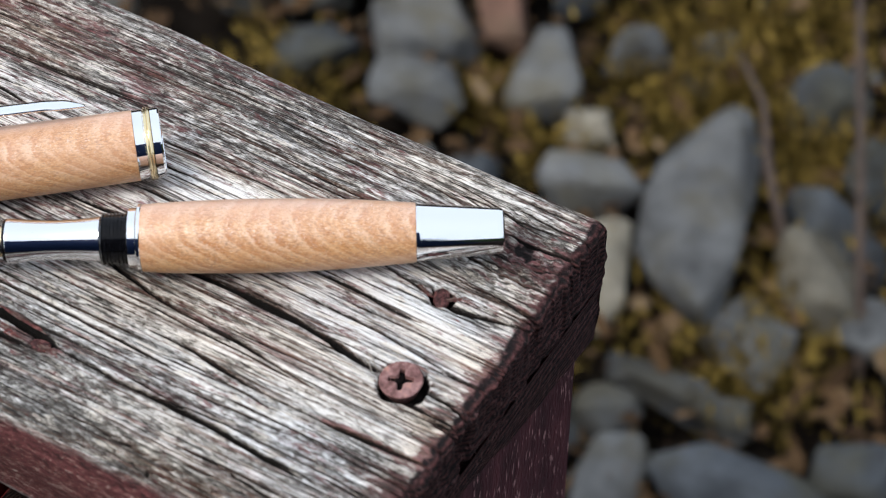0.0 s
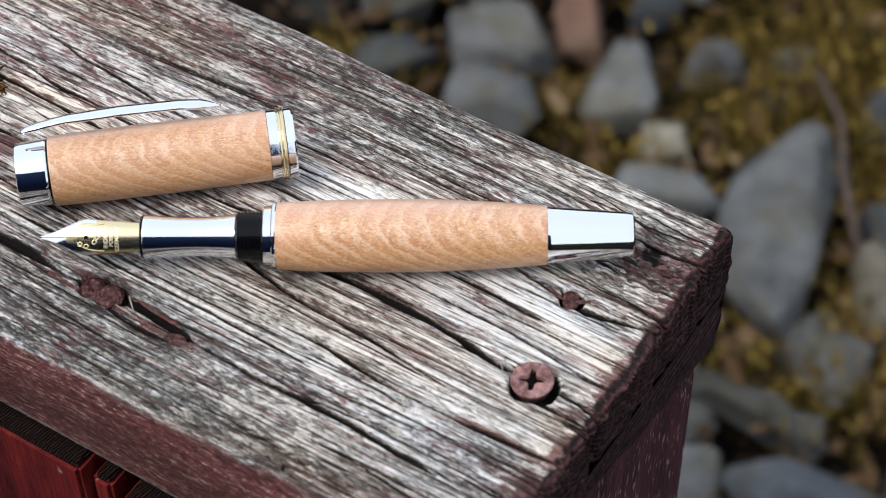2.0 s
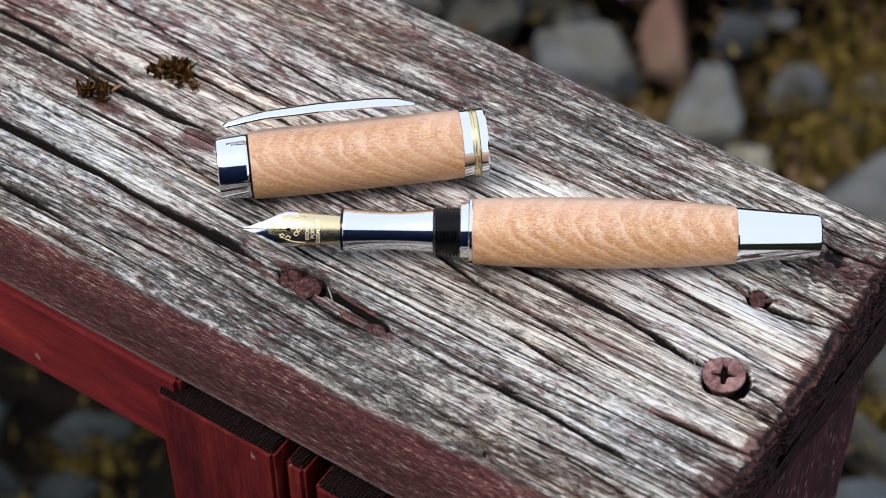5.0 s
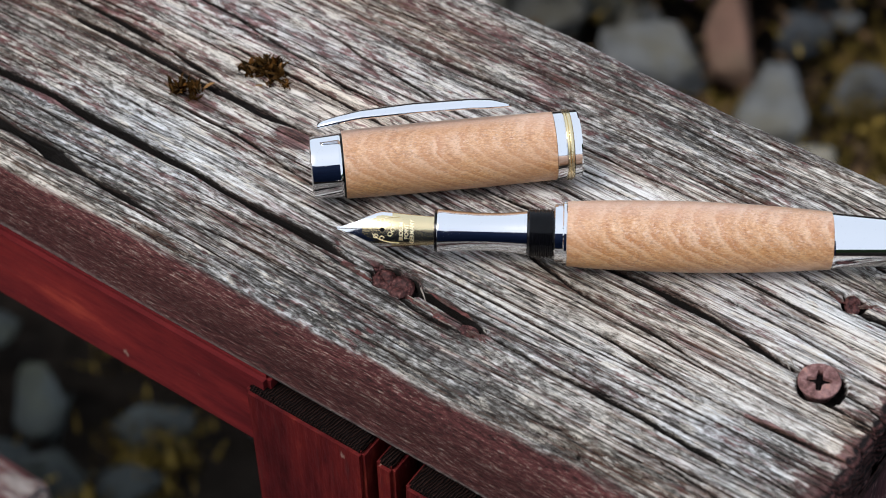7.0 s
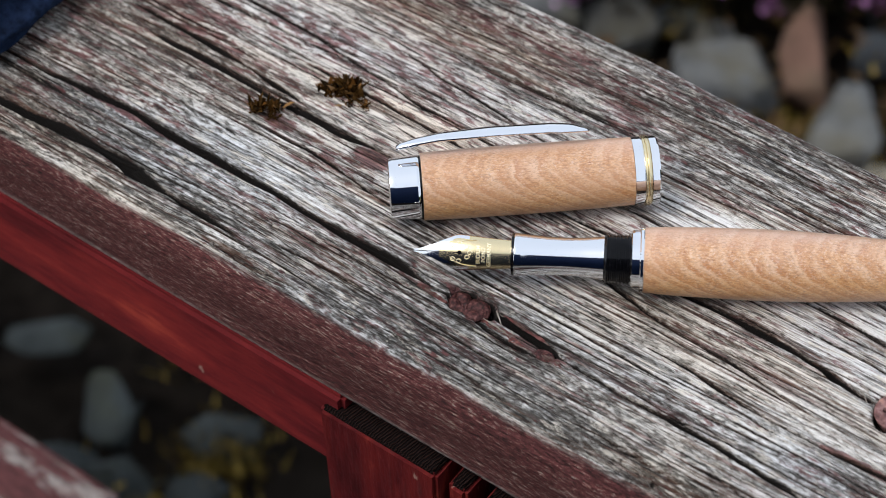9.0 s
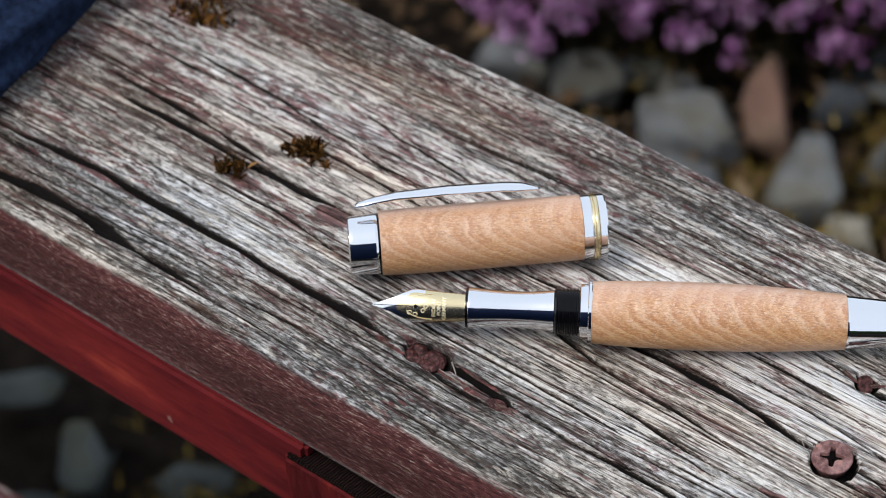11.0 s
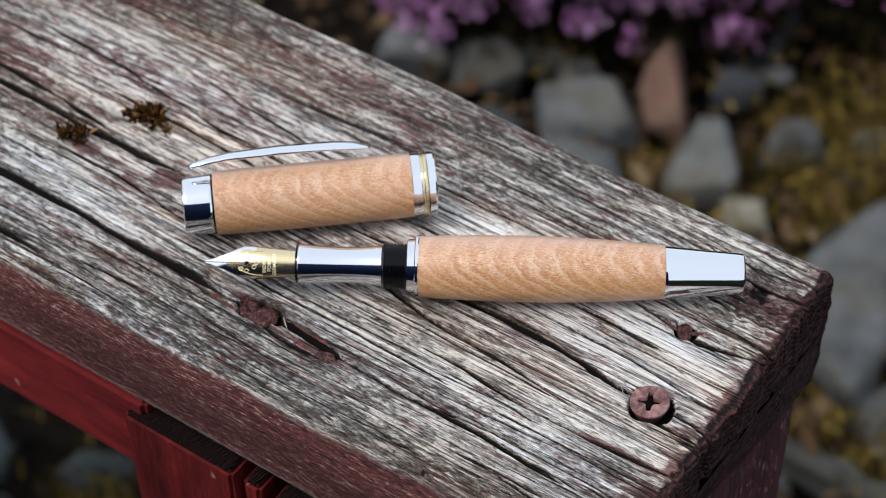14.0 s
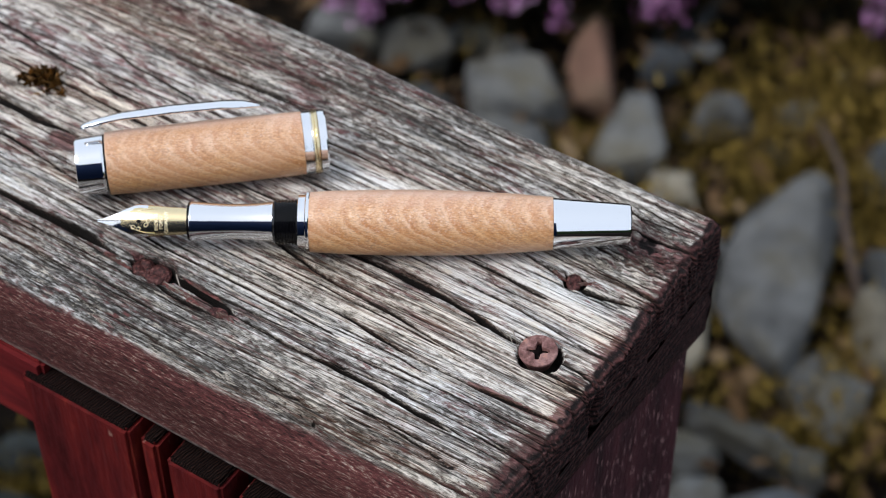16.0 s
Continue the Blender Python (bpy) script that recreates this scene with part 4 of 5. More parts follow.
def build_pen():
    m = pose(-0.1039, -0.0271, TOP + 0.0076, 0, 0, 31.93)
    pen = thing("fountain_pen", m, "open fountain pen with figured wood barrel and chrome fittings", "pen")
    bm, px, pr = nib_mesh()
    nib = part("nib", bm, GOLD, pen, "gold nib with silver tip")
    nib.matrix_local = pose(0, 0, 0, 43, 0, 0)
    nib.data.materials.append(STEEL)
    for p in nib.data.polygons:
        cx, cy = p.center.x * 1000, abs(p.center.y) * 1000
        w = np.interp(cx, px, pr)
        if cx < 6.0 or (cx < 12.5 and cy > w - 1.25) or cy > w - 0.35:
            p.material_index = 1
    part("breather_hole", lathe([(0, 0.42), (0.12, 0.42)], 20), BLACK, nib).matrix_local = Matrix.Translation((0.0103, 0, 0.00342)) @ pose(0, 0, 0, 0, -90, 0)
    part("slit", tube([(x / 1000, 0, (3.58 - 3.2 * max(0, 1 - x / 16) ** 2) / 1000) for x in np.linspace(0.3, 10, 20)], 0.00008, 6), BLACK, nib)
    # engraved scrolls and lines that cannot be read
    for k, (x, y, a) in enumerate([(11.8, 1.1, 0), (12.6, 0, 60), (12.0, -1.0, 120), (10.3, 1.9, 30), (10.2, -1.9, -30), (8.9, 1.5, 20), (8.9, -1.5, -20)]):
        pts = [(x / 1000 + 0.00055 * math.cos(q) * (1 - q / 14), y / 1000 + 0.00055 * math.sin(q) * (1 - q / 14)) for q in np.linspace(0, 6, 18)]
        part("scroll", tube([(u, v, 0.00363 - v * v / 0.0112 - 0.0032 * max(0, 1 - u / 0.016) ** 2) for u, v in pts], 0.0001, 5), MATTGOLD, nib)
    for word, x, y in (("IRIDIUM", 14.8, -0.3), ("POINT", 15.95, -0.3), ("GERMANY", 17.1, -0.3)):
        cu = bpy.data.curves.new("engraving", "FONT")
        cu.body = word
        cu.size = 0.0012
        cu.align_x = "CENTER"
        cu.offset = 0.00002
        ob = bpy.data.objects.new("engraving", cu)
        scene.collection.objects.link(ob)
        bpy.context.view_layer.update()
        me = bpy.data.meshes.new_from_object(ob)
        bpy.data.objects.remove(ob)
        for v in me.vertices:
            u, w = v.co.x, v.co.y
            c = u * 0.92 + y / 1000
            v.co = Vector((x / 1000 - w, c, 0.00364 - c * c / 0.0105))
        part("engraving", me, MATTGOLD, nib, "engraved lettering", smooth=False)
    # engraved leaf border along both edges
    for side in (1, -1):
        pts = [(8.2, 1.0), (9.6, 2.1), (10.8, 2.5), (12.2, 2.75), (14.0, 2.85)]
        part("engraved_line", tube([(u / 1000, side * v / 1000, 0.00362 - (v / 1000) ** 2 / 0.0112 - 0.0032 * max(0, 1 - u / 16) ** 2) for u, v in pts], 0.00007, 5), MATTGOLD, nib)
    part("feed", lathe([(4.5, 0.5), (8, 1.5), (14, 2.6), (21.8, 2.9)], 32), BLACK, pen, "ribbed black feed").matrix_local = pose(0, 0.0006, -0.0009)
    part("collar", lathe([(21.4, 4.0), (21.5, 4.45), (22.0, 4.6), (22.1, 4.5)], 64), BLACK, pen)
    sec = curve_profile([(22.0, 4.5), (22.6, 4.62), (26, 4.35), (31, 4.1), (36, 4.2), (40, 4.55), (41.3, 4.7)], 8)
    part("grip", lathe(sec, 96), CHROME, pen, "waisted chrome grip section")
    thr = [(41.3, 4.6)]
    for k in range(7):
        x = 41.6 + k * 0.78
        thr += [(x, 5.0), (x + 0.22, 5.35), (x + 0.42, 5.35), (x + 0.6, 5.0)]
    part("thread", lathe(thr + [(47.1, 4.9)], 64), BLACK, pen, "black screw thread")
    part("ring", lathe([(47.1, 6.0), (47.3, 6.3), (48.9, 6.35), (48.95, 6.9), (49.15, 7.15), (49.7, 7.15), (49.9, 6.95)], 96), CHROME, pen, "stepped chrome ring")
    wood = curve_profile([(49.9, 6.98), (56, 7.35), (66, 7.62), (76, 7.68), (86, 7.45), (96, 6.95), (106.1, 6.22)], 8)
    part("barrel", lathe([(49.9, 6.7)] + wood + [(106.1, 5.9)], 96), PENWOOD, pen, "honey brown figured wood barrel")
    part("end_cap", lathe([(106.1, 5.9), (106.2, 6.0), (106.5, 6.02), (107.0, 5.98), (115, 5.35), (122.9, 4.76), (123.4, 4.72), (124.0, 4.6), (124.3, 4.2), (124.35, 3.6)], 96), CHROME, pen, "tapered chrome end cap")
    return pen


def build_cap():
    a = math.degrees(math.atan2(39.3, 45.3))
    m = pose(-0.1190, -0.0160, TOP + 0.0078, 0, 0, a)
    cap = thing("pen_cap", m, "wooden fountain pen cap with chrome clip and gold ring", "pen cap")
    part("finial", lathe([(0, 3.5), (0.05, 5.9), (0.3, 6.7), (0.9, 6.85), (1.4, 6.88), (6.3, 7.18), (6.65, 7.2), (6.9, 7.1)], 96), CHROME, cap, "polished chrome finial")
    part("finial_ring", lathe([(6.8, 6.2), (6.9, 7.05), (7.3, 7.1), (7.4, 6.4)], 96), BLACK, cap, "thin black gap ring")
    wood = curve_profile([(7.4, 7.55), (15, 7.72), (28, 7.8), (40, 7.78), (54.2, 7.6)], 8)
    part("cap_barrel", lathe([(7.4, 6.5)] + wood + [(54.2, 6.5)], 96), PENWOOD, cap, "honey brown figured wood")
    part("band", lathe([(54.2, 7.4), (54.3, 7.68), (56.3, 7.68), (56.4, 7.4), (58.0, 7.4), (58.1, 7.68), (59.6, 7.68), (59.9, 7.45), (60.0, 6.6), (58, 5.9)], 96), CHROME, cap, "polished chrome band")
    part("gold_ring", lathe([(56.45, 7.2), (56.6, 7.8), (56.9, 7.98), (57.2, 7.75), (57.5, 7.95), (57.9, 7.8), (58.05, 7.2)], 96), GOLD, cap, "thin gold ring")
    # the clip, a bowed blade that starts at the finial ring
    bm = bmesh.new()
    n, prof = 40, []
    for i in range(n + 1):
        u = i / n
        x = 2.2 + 42.8 * u
        z = 8.3 + np.interp(u, [0, 0.03, 0.1, 0.22, 0.5, 0.8, 0.92, 1], [1.7, 2.1, 2.7, 3.5, 4.0, 3.8, 3.3, 2.5])
        w = np.interp(u, [0, 0.08, 0.4, 0.86, 0.93, 1], [0.9, 1.5, 2.3, 2.2, 1.7, 0.3])
        th = np.interp(u, [0, 0.1, 0.9, 1], [0.6, 0.75, 0.8, 0.3])
        ring = []
        for k in range(16):
            q = 2 * math.pi * k / 16
            ring.append(bm.verts.new((x / 1000, w * math.cos(q) / 1000, (z + th * math.sin(q)) / 1000)))
        prof.append(ring)
    for p, q in zip(prof, prof[1:]):
        for k in range(16):
            bm.faces.new((p[k], q[k], q[(k + 1) % 16], p[(k + 1) % 16]))
    bm.faces.new(prof[0])
    bm.faces.new(prof[-1][::-1])
    bmesh.ops.recalc_face_normals(bm, faces=bm.faces[:])
    clip = part("clip", bm, CHROME, cap, "bowed chrome pocket clip")
    clip.matrix_local = pose(0, 0, 0, -20, 0, 0)
    return cap


build_pen()
build_cap()


# ---------------------------------------------------------------- moss tufts and cloths on the arm
def moss_leaves(count, spread, height, seed):
    """A low clump of curled, tapering leaves round a few centres."""
    rng = random.Random(seed)
    bm = bmesh.new()
    centres = [(rng.gauss(0, spread * 0.55), rng.gauss(0, spread * 0.35), rng.uniform(0.5, 1.0)) for _ in range(5)]
    for _ in range(count):
        cx, cy, tall = rng.choice(centres)
        base = Vector((rng.gauss(cx, spread * 0.28), rng.gauss(cy, spread * 0.25), 0))
        h = height * tall * rng.uniform(0.35, 1.1)
        lean = Vector((rng.gauss(0, 0.32), rng.gauss(0, 0.32), 1)).normalized()
        curl = Vector((rng.gauss(0, 0.3), rng.gauss(0, 0.3), -0.2)) * h
        side = lean.orthogonal().normalized()
        side.rotate(Euler((0, 0, rng.uniform(0, 6))))
        w = height * rng.uniform(0.05, 0.13)
        last = None
        for u, k in ((0, 0.6), (0.35, 1.0), (0.7, 0.7), (1.0, 0.08)):
            p = base + lean * h * u + curl * u * u
            pair = (bm.verts.new(p - side * w * k), bm.verts.new(p + side * w * k))
            if last:
                bm.faces.new((last[0], last[1], pair[1], pair[0]))
            last = pair
    return bm


for x, y, n, s, h, seed in ((-153, 8.5, 210, 0.0036, 0.0064, 1), (-146.5, 7.5, 90, 0.0028, 0.0032, 5), (-164, -6.8, 140, 0.0028, 0.0054, 2), (-209, 33.5, 260, 0.007, 0.0055, 3)):
    tuft = part("moss_tuft", moss_leaves(n, s, h, seed), MOSS_BROWN, None)
    tuft.location = (x / 1000, y / 1000, TOP - 0.0006)
    tagged(tuft, "small dry brown moss tuft growing on the board", "moss", "moss tufts on the board")


def cloth(name, sx, sy, sz, seed, material, m, label, category):
    bm = bmesh.new()
    bmesh.ops.create_icosphere(bm, subdivisions=5, radius=1)
    noise.seed_set(seed)
    for v in bm.verts:
        d = v.co.normalized()
        k = 1 / max((abs(d.x) ** 5 + abs(d.y) ** 5 + abs(d.z) ** 3) ** 0.22, 0.2)
        k *= 1 + 0.07 * noise.noise(d * 2.3) + 0.05 * noise.noise(d * 6)
        v.co = Vector((d.x * sx * k, d.y * sy * k, max(d.z * sz * k, -sz * 0.62)))
    ob = part(name, bm, material)
    ob.matrix_world = m
    return tagged(ob, label, category)


cloth("blue_cloth", 0.05, 0.06, 0.014, 3, DENIM, pose(-0.279, 0.0, TOP + 0.0086, 0, 0, 4), "folded dark blue cloth lying on the board", "cloth")
cloth("white_cloth", 0.03, 0.035, 0.012, 8, WHITE_CLOTH, pose(-0.272, 0.028, TOP + 0.031, 0, 6, 20), "crumpled white cloth lying on the blue one", "cloth")


# ---------------------------------------------------------------- the ground
def build_ground():
    inner = np.concatenate([[-400, -60, -12, -4, -2.2], np.linspace(-1.6, 1.4, 151), [2.2, 4, 12, 60, 400]])
    gx, gy = np.meshgrid(inner, inner + 0.3, indexing="ij")
    near = np.exp(-((gx**2 + gy**2) / 2.5) ** 2)
    z = near * (0.05 * (vnoise(gx * 6, gy * 6, 51) - 0.5) + 0.03 * (vnoise(gx * 17, gy * 17, 52) - 0.5)) - 0.02
    z = np.where((np.abs(gx + 0.05) < 0.14) & (np.abs(gy) < 0.12), -0.001, z)
    n = len(inner)
    idx = np.arange(n * n).reshape(n, n)
    faces = np.stack([idx[:-1, :-1], idx[1:, :-1], idx[1:, 1:], idx[:-1, 1:]], -1).reshape(-1, 4)
    me = bpy.data.meshes.new("ground")
    me.from_pydata(np.stack([gx, gy, z], -1).reshape(-1, 3).tolist(), [], faces.tolist())
    me.update()
    return tagged(part("ground", me, SOIL), "dark earth between stones", "ground", kind="structure")


build_ground()


def rock(name, sx, sy, sz, seed, material, m, label):
    """An angular broken stone: a hull of few corners with chipped edges."""
    rng = random.Random(seed)
    bm = bmesh.new()
    for k in range(18):
        d = Vector((rng.gauss(0, 1), rng.gauss(0, 1), rng.gauss(0, 1))).normalized()
        d = Vector(tuple(math.copysign(abs(c) ** 0.75, c) for c in d)) * rng.uniform(0.72, 1.08)
        bm.verts.new((d.x * sx, d.y * sy, d.z * sz))
    bmesh.ops.convex_hull(bm, input=bm.verts[:])
    bmesh.ops.delete(bm, geom=[v for v in bm.verts if not v.link_faces], context="VERTS")
    bmesh.ops.bevel(bm, geom=bm.edges[:], offset=0.09 * min(sx, sy, sz), segments=1, affect="EDGES")
    bmesh.ops.triangulate(bm, faces=bm.faces[:])
    bmesh.ops.subdivide_edges(bm, edges=bm.edges[:], cuts=1)
    noise.seed_set(seed)
    for v in bm.verts:
        v.co += v.co.normalized() * 0.1 * min(sx, sy) * noise.noise(v.co * 60)
    bmesh.ops.recalc_face_normals(bm, faces=bm.faces[:])
    ob = part(name, bm, material, None, smooth=False)
    ob.matrix_world = m
    return tagged(ob, label, "stone", "stones on the ground")


# half sizes in mm: x, y, length across, length away, height, turn, kind
STONES_NEAR = [
    (-148, 556, 33, 82, 30, 20, "g"), (-216, 543, 33, 19, 22, 12, "g"), (-235, 583, 17, 15, 18, 20, "p"), (-278, 522, 17, 14, 16, 0, "d"), (-279, 606, 27, 36, 24, 30, "g"),
    (-173, 492, 15, 40, 18, 24, "p"), (-106, 434, 54, 13, 17, -8, "m"), (-128, 405, 20, 15, 14, 20, "m"), (-104, 362, 20, 30, 18, 10, "m"), (-26, 392, 62, 30, 32, 20, "d"),
    (-118, 676, 30, 24, 22, 30, "d"), (-72, 437, 17, 14, 12, 10, "m"), (-129, 582, 9, 9, 20, 0, "p"), (8, 432, 26, 22, 20, 10, "d"),
]
STONES_FAR = [
    (-341, 556, 32, 26, 24, 30, "m"), (-364, 606, 34, 26, 30, 25, "g"), (-328, 650, 19, 46, 32, 32, "r"), (-237, 656, 22, 18, 22, 20, "g"), (-410, 552, 28, 24, 22, 40, "d"),
    (-443, 611, 26, 24, 26, 30, "m"), (-493, 591, 32, 28, 30, 30, "m"), (-60, 640, 30, 40, 26, 10, "d"), (-195, 690, 20, 18, 16, 30, "g"), (-300, 690, 18, 20, 12, 0, "d"),
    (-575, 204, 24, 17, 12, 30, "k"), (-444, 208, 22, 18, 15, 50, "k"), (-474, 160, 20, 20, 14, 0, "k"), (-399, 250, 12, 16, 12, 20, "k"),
]
STONES = STONES_NEAR + STONES_FAR
# kind k has the shade under the bench in its colour
KINDS = {"k": (ROCK_SHADE, "stone coloured dark for the shade of the bench"), "m": (ROCK_MID, "weathered dim grey stone lying on the ground"), "g": (ROCK_GREY, "rough grey stone lying on mossy ground"), "d": (ROCK_DARK, "dark slate stone lying on the ground"), "p": (ROCK_PALE, "pale beige stone lying on the ground"), "r": (ROCK_RED, "reddish brown stone lying on the ground")}
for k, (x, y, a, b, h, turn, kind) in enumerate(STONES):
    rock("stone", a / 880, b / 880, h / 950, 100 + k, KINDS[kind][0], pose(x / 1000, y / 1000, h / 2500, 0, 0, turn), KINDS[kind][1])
rng = random.Random(12)
spots = [(x / 1000, y / 1000, max(a, b) / 1000) for x, y, a, b, *_ in STONES]
tries = 0
while len(spots) < 350 and tries < 9000:
    tries += 1
    x, y, r = rng.uniform(-1.1, 0.55), rng.uniform(-0.35, 1.25), rng.choice((0.012, 0.018, 0.025, 0.034, 0.045))
    if (abs(x + 0.05) < 0.13 and abs(y) < 0.12) or (x < -0.3 and y < 0.36 and r > 0.03) or (-0.31 < x < -0.08 and 0.655 < y < 0.95 and r > 0.02) or any(math.hypot(x - u, y - v) < 0.6 * (r + w) for u, v, w in spots):
        continue
    spots.append((x, y, r))
    # stones below the bench take the kind with painted shade
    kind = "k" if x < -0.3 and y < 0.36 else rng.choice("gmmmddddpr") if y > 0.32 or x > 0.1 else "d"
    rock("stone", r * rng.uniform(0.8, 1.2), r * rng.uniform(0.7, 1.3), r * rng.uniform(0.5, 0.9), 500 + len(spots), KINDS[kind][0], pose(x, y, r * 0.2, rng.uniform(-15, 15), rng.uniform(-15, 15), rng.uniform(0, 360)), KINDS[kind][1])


def build_moss():
    rng = random.Random(31)
    verts, faces = [], []
    centres = [(-0.096, 0.475, 0.045), (-0.063, 0.478, 0.04), (-0.193, 0.644, 0.05), (-0.155, 0.65, 0.045), (-0.308, 0.582, 0.025), (-0.248, 0.555, 0.025), (-0.426, 0.523, 0.04), (-0.075, 0.533, 0.03), (-0.208, 0.62, 0.04),
               (-0.09, 0.60, 0.04), (-0.2, 0.71, 0.06), (-0.38, 0.5, 0.03), (-0.42, 0.14, 0.03), (-0.12, 0.655, 0.045), (-0.18, 0.705, 0.05), (-0.157, 0.74, 0.05), (-0.06, 0.61, 0.045), (-0.24, 0.668, 0.03)]
    centres += [(rng.uniform(-1.0, 0.5), rng.uniform(-0.2, 1.2), rng.uniform(0.02, 0.05)) for _ in range(40)]
    for cx, cy, s in centres:
        for _ in range(int(150000 * s * s) + 180):
            x, y = rng.gauss(cx, s * 0.6), rng.gauss(cy, s * 0.6)
            z = rng.uniform(-0.012, 0.02) * (1 if s > 0.03 else 0.7)
            d = Vector((rng.gauss(0, 0.6), rng.gauss(0, 0.6), 1)).normalized() * rng.uniform(0.006, 0.016)
            o = d.orthogonal().normalized() * rng.uniform(0.0008, 0.002)
            k = len(verts)
            p = Vector((x, y, z))
            verts += [p - o, p + o, p + d]
            faces.append((k, k + 1, k + 2))
    me = bpy.data.meshes.new("ground_moss")
    me.from_pydata([tuple(v) for v in verts], [], faces)
    me.update()
    return tagged(part("ground_moss", me, MOSS, smooth=False), "yellow-green moss between the stones", "moss", kind="stuff")


build_moss()


def heather(x, y, spread, height, seed, bloom):
    rng = random.Random(seed)
    plant = thing("heather", pose(x, y, -0.01), "flowering purple heather with dark foliage", "heather", "heather plants")
    stems, leaf, flower = bmesh.new(), bmesh.new(), bmesh.new()
    for _ in range(70):
        a, r = rng.uniform(0, 2 * math.pi), rng.random()
        tip = Vector((spread * r * math.cos(a), spread * r * math.sin(a), height * (1 - 0.45 * r * r) * rng.uniform(0.75, 1.05)))
        root = Vector((tip.x * 0.25, tip.y * 0.25, 0))
        side = Vector((0.0007, 0, 0))
        q = [stems.verts.new(p) for p in (root - side, root + side, tip + side, tip - side)]
        stems.faces.new(q)
        for k in range(44):
            u = rng.uniform(0.2, 0.97)
            p = root.lerp(tip, u) + Vector((rng.gauss(0, 0.004), rng.gauss(0, 0.004), 0))
            d = Vector((rng.gauss(0, 1), rng.gauss(0, 1), rng.gauss(0.4, 0.6))).normalized() * 0.007
            o = d.orthogonal().normalized() * 0.0012
            leaf.faces.new([leaf.verts.new(c) for c in (p - o, p + o, p + d)])
        if rng.random() < bloom:
            for k in range(26):
                p = root.lerp(tip, rng.uniform(0.78, 1.04)) + Vector((rng.gauss(0, 0.004), rng.gauss(0, 0.004), rng.gauss(0, 0.004)))
                s = rng.uniform(0.0008, 0.0021)
                o = [flower.verts.new(p + s * Vector(c)) for c in ((1, 0, 0), (0, 1, 0), (-1, 0, 0), (0, -1, 0), (0, 0, 1.3), (0, 0, -1.3))]
                for i in range(4):
                    flower.faces.new((o[i], o[(i + 1) % 4], o[4]))
                    flower.faces.new((o[(i + 1) % 4], o[i], o[5]))
    tagged(part("stem", stems, HEATHER_STEM, plant), kind="stuff")
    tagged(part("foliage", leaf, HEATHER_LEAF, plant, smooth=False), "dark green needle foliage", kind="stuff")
    tagged(part("blossom", flower, HEATHER_BLOOM, plant, smooth=False), "pale purple bell flowers", kind="stuff")


for k, (x, y, s, h, bl) in enumerate([(-0.45, 0.635, 0.045, 0.115, 0.6), (-0.41, 0.665, 0.05, 0.12, 0.55), (-0.365, 0.71, 0.055, 0.12, 0.5), (-0.315, 0.73, 0.036, 0.115, 0.45), (-0.265, 0.785, 0.05, 0.09, 0.15), (-0.33, 0.8, 0.06, 0.1, 0.35), (-0.21, 0.8, 0.06, 0.09, 0.1), (-0.15, 0.88, 0.06, 0.11, 0.2), (-0.52, 0.645, 0.05, 0.12, 0.5), (-0.485, 0.625, 0.04, 0.115, 0.55)]):
    heather(x, y, s, h, 60 + k, bl)


def twig(points, r, label):
    ob = part("twig", tube(points, r, 7, [1 - 0.6 * k / (len(points) - 1) for k in range(len(points))]), TWIG)
    return tagged(ob, label, "twig", "twigs on the ground")


twig([(-0.02, 0.50, 0.0), (-0.07, 0.60, 0.05), (-0.12, 0.70, 0.09), (-0.16, 0.78, 0.12), (-0.2, 0.86, 0.15)], 0.0032, "thin dark dry twig leaning over the stones")
twig([(-0.09, 0.55, 0.02), (-0.12, 0.585, 0.04), (-0.14, 0.62, 0.05), (-0.17, 0.65, 0.05)], 0.0035, "curved brown dry twig among moss")



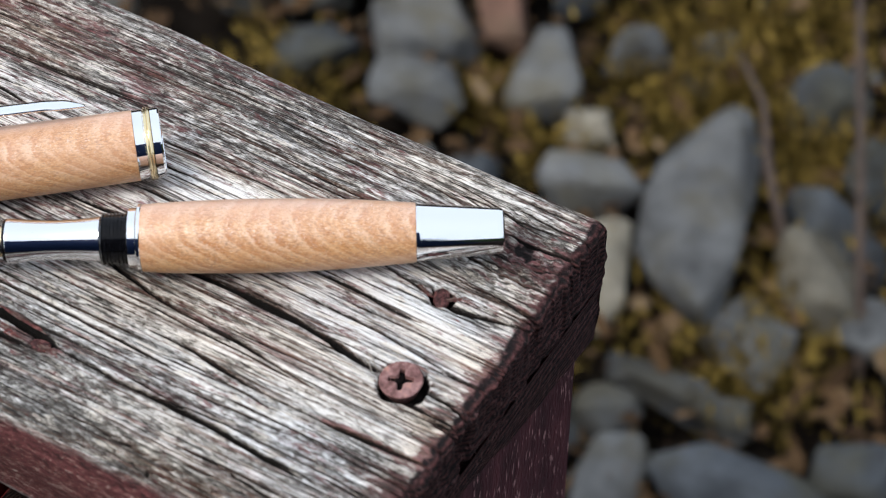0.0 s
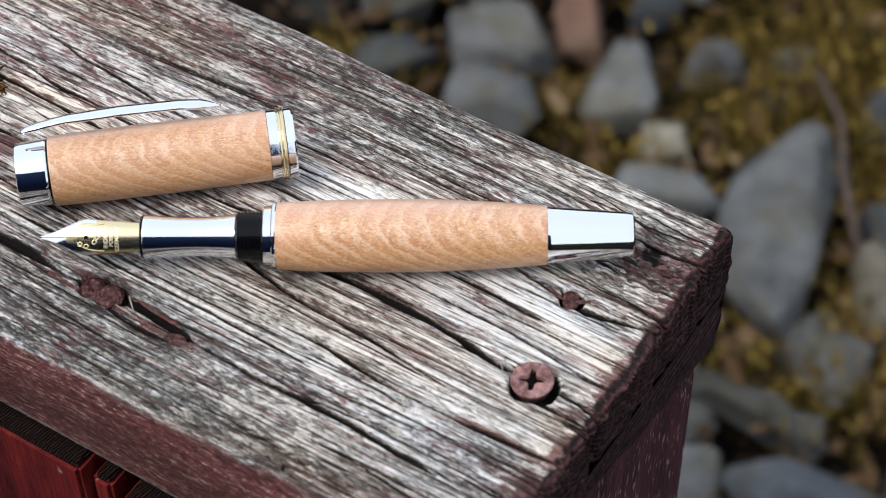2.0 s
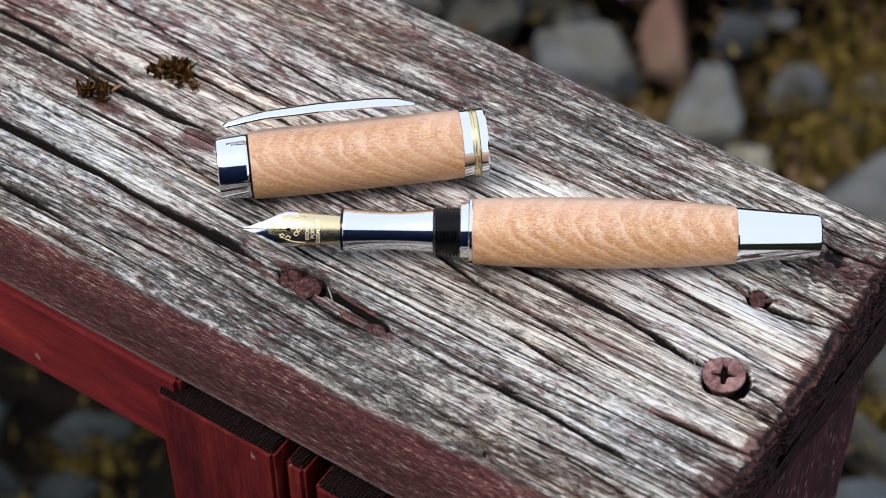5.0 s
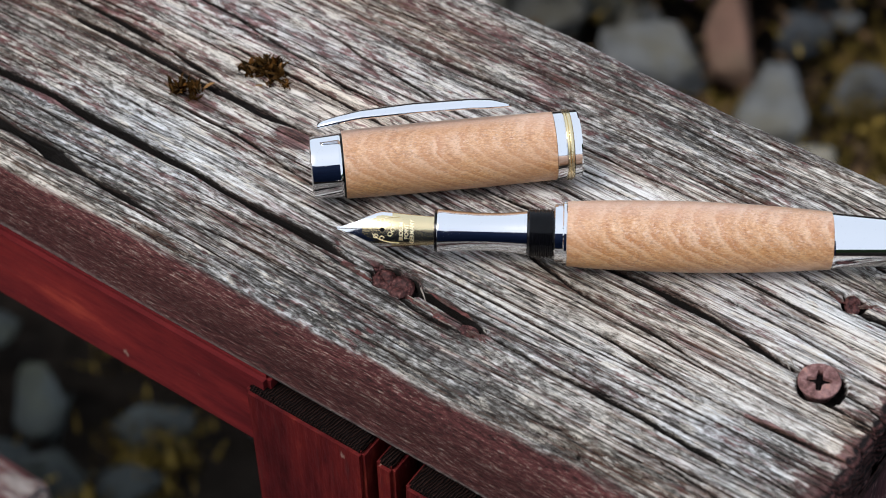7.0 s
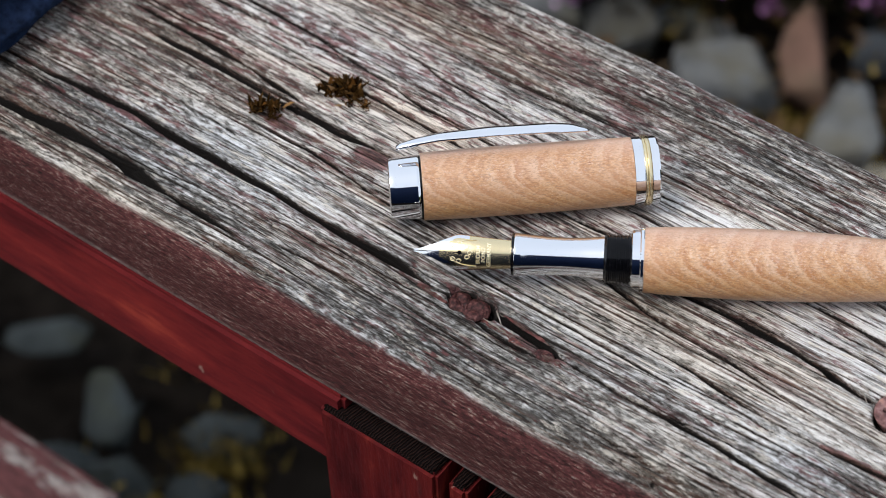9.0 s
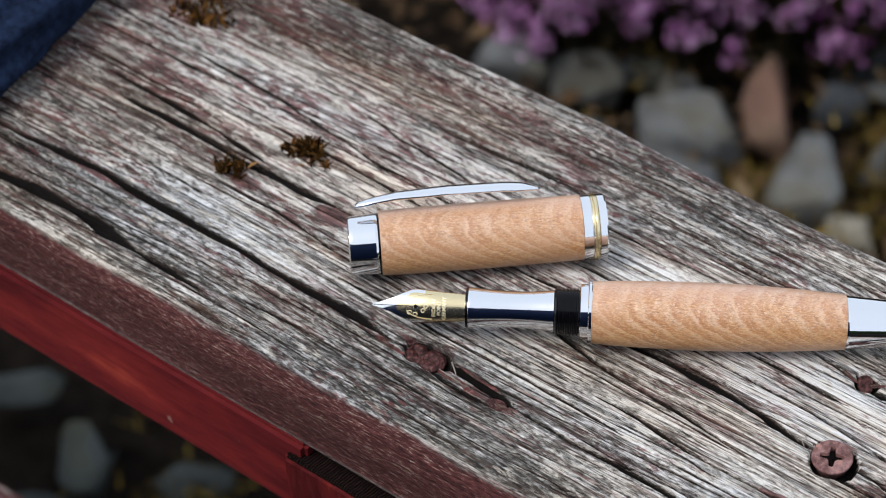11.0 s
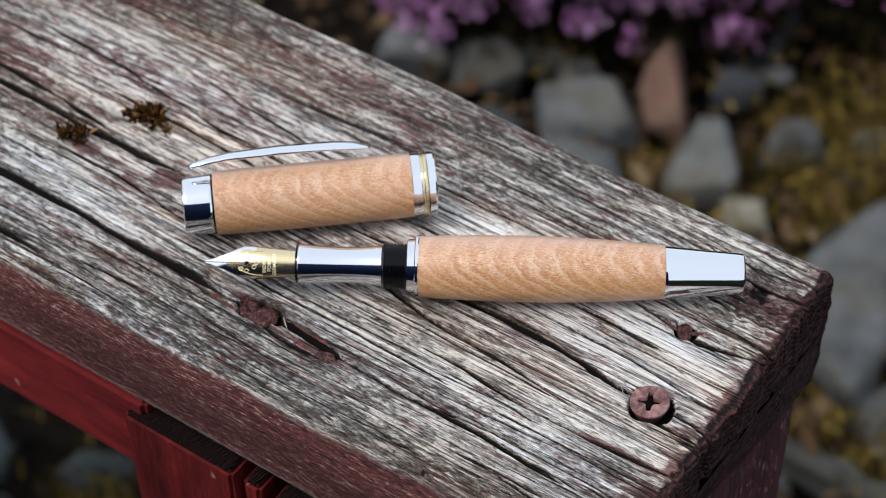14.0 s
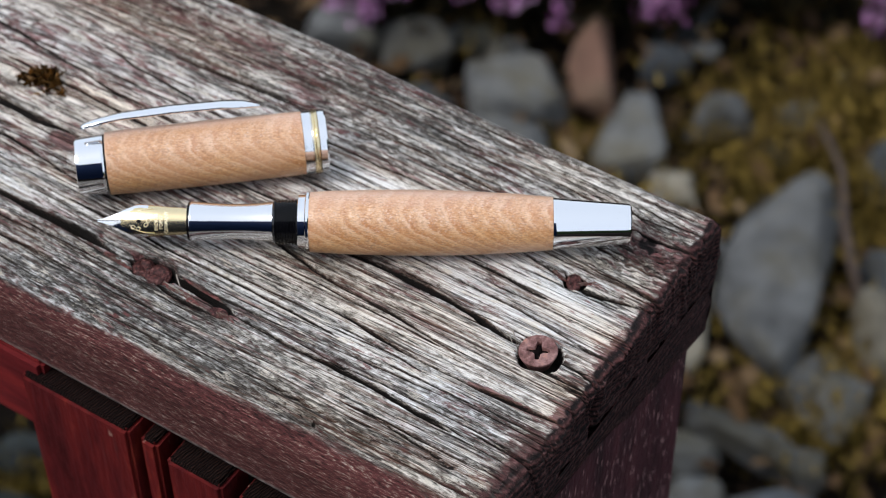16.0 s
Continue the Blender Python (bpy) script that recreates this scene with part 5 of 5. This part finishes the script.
def build_litter():
    """Brown dead leaves and bark crumbs strewn between the stones."""
    rng = random.Random(77)
    verts, faces = [], []
    for _ in range(2600):
        x, y, z = rng.uniform(-0.75, 0.25), rng.uniform(0.28, 0.95), rng.uniform(-0.006, 0.02)
        r, a = rng.uniform(0.003, 0.011), rng.uniform(0, 6.3)
        u = Vector((math.cos(a), math.sin(a), rng.gauss(0, 0.35))) * r
        v = Vector((-math.sin(a), math.cos(a), rng.gauss(0, 0.35))) * r * rng.uniform(0.3, 0.6)
        p, k = Vector((x, y, z)), len(verts)
        lift = Vector((0, 0, r * 0.25))
        verts += [p - u, p - 0.3 * u + v + lift, p + 0.5 * u + 0.8 * v + lift, p + u, p + 0.4 * u - v, p - 0.4 * u - 0.9 * v]
        faces += [(k, k + 1, k + 2, k + 3), (k, k + 3, k + 4, k + 5)]
    me = bpy.data.meshes.new("leaf_litter")
    me.from_pydata([tuple(q) for q in verts], [], faces)
    me.update()
    return tagged(part("leaf_litter", me, LITTER, smooth=False), "brown dead leaves and bark crumbs among the stones", "leaf litter", kind="stuff")


build_litter()

# ---------------------------------------------------------------- unseen closing wall behind the camera, added for the dark band in the chrome
wall = part("reflected_wall", box(-3.6, 0.36, -3.4, -3.2, -0.05, 4.5, 0.01), REFLECT_NAVY)
tagged(wall, "plain dark blue wall, unseen, added for the chrome to reflect", "wall", kind="structure")
wall.matrix_world = pose(0.4, 0, 0, 0, 0, 30)


def build_tree_line():
    """A far, dark, uneven line of trees that closes the view behind the camera."""
    n, rows = 120, 9
    verts, faces = [], []
    for i in range(n):
        a = radians(-85 + 120 * i / (n - 1))
        top = 3.6 + 1.0 * noise.noise(Vector((i * 0.21, 0, 0))) + 0.6 * noise.noise(Vector((i * 0.8, 3, 0)))
        for j in range(rows):
            u = j / (rows - 1)
            r = 14 + 1.6 * u * u + 0.7 * noise.noise(Vector((i * 0.35, u * 5, 7)))
            verts.append((r * math.cos(a), r * math.sin(a), top * u - 0.05))
    for i in range(n - 1):
        for j in range(rows - 1):
            k = i * rows + j
            faces.append((k, k + rows, k + rows + 1, k + 1))
    me = bpy.data.meshes.new("backdrop_trees")
    me.from_pydata(verts, [], faces)
    me.update()
    return tagged(part("backdrop_trees", me, HEDGE), "dark green line of trees beyond the garden", "backdrop", kind="structure")


build_tree_line()
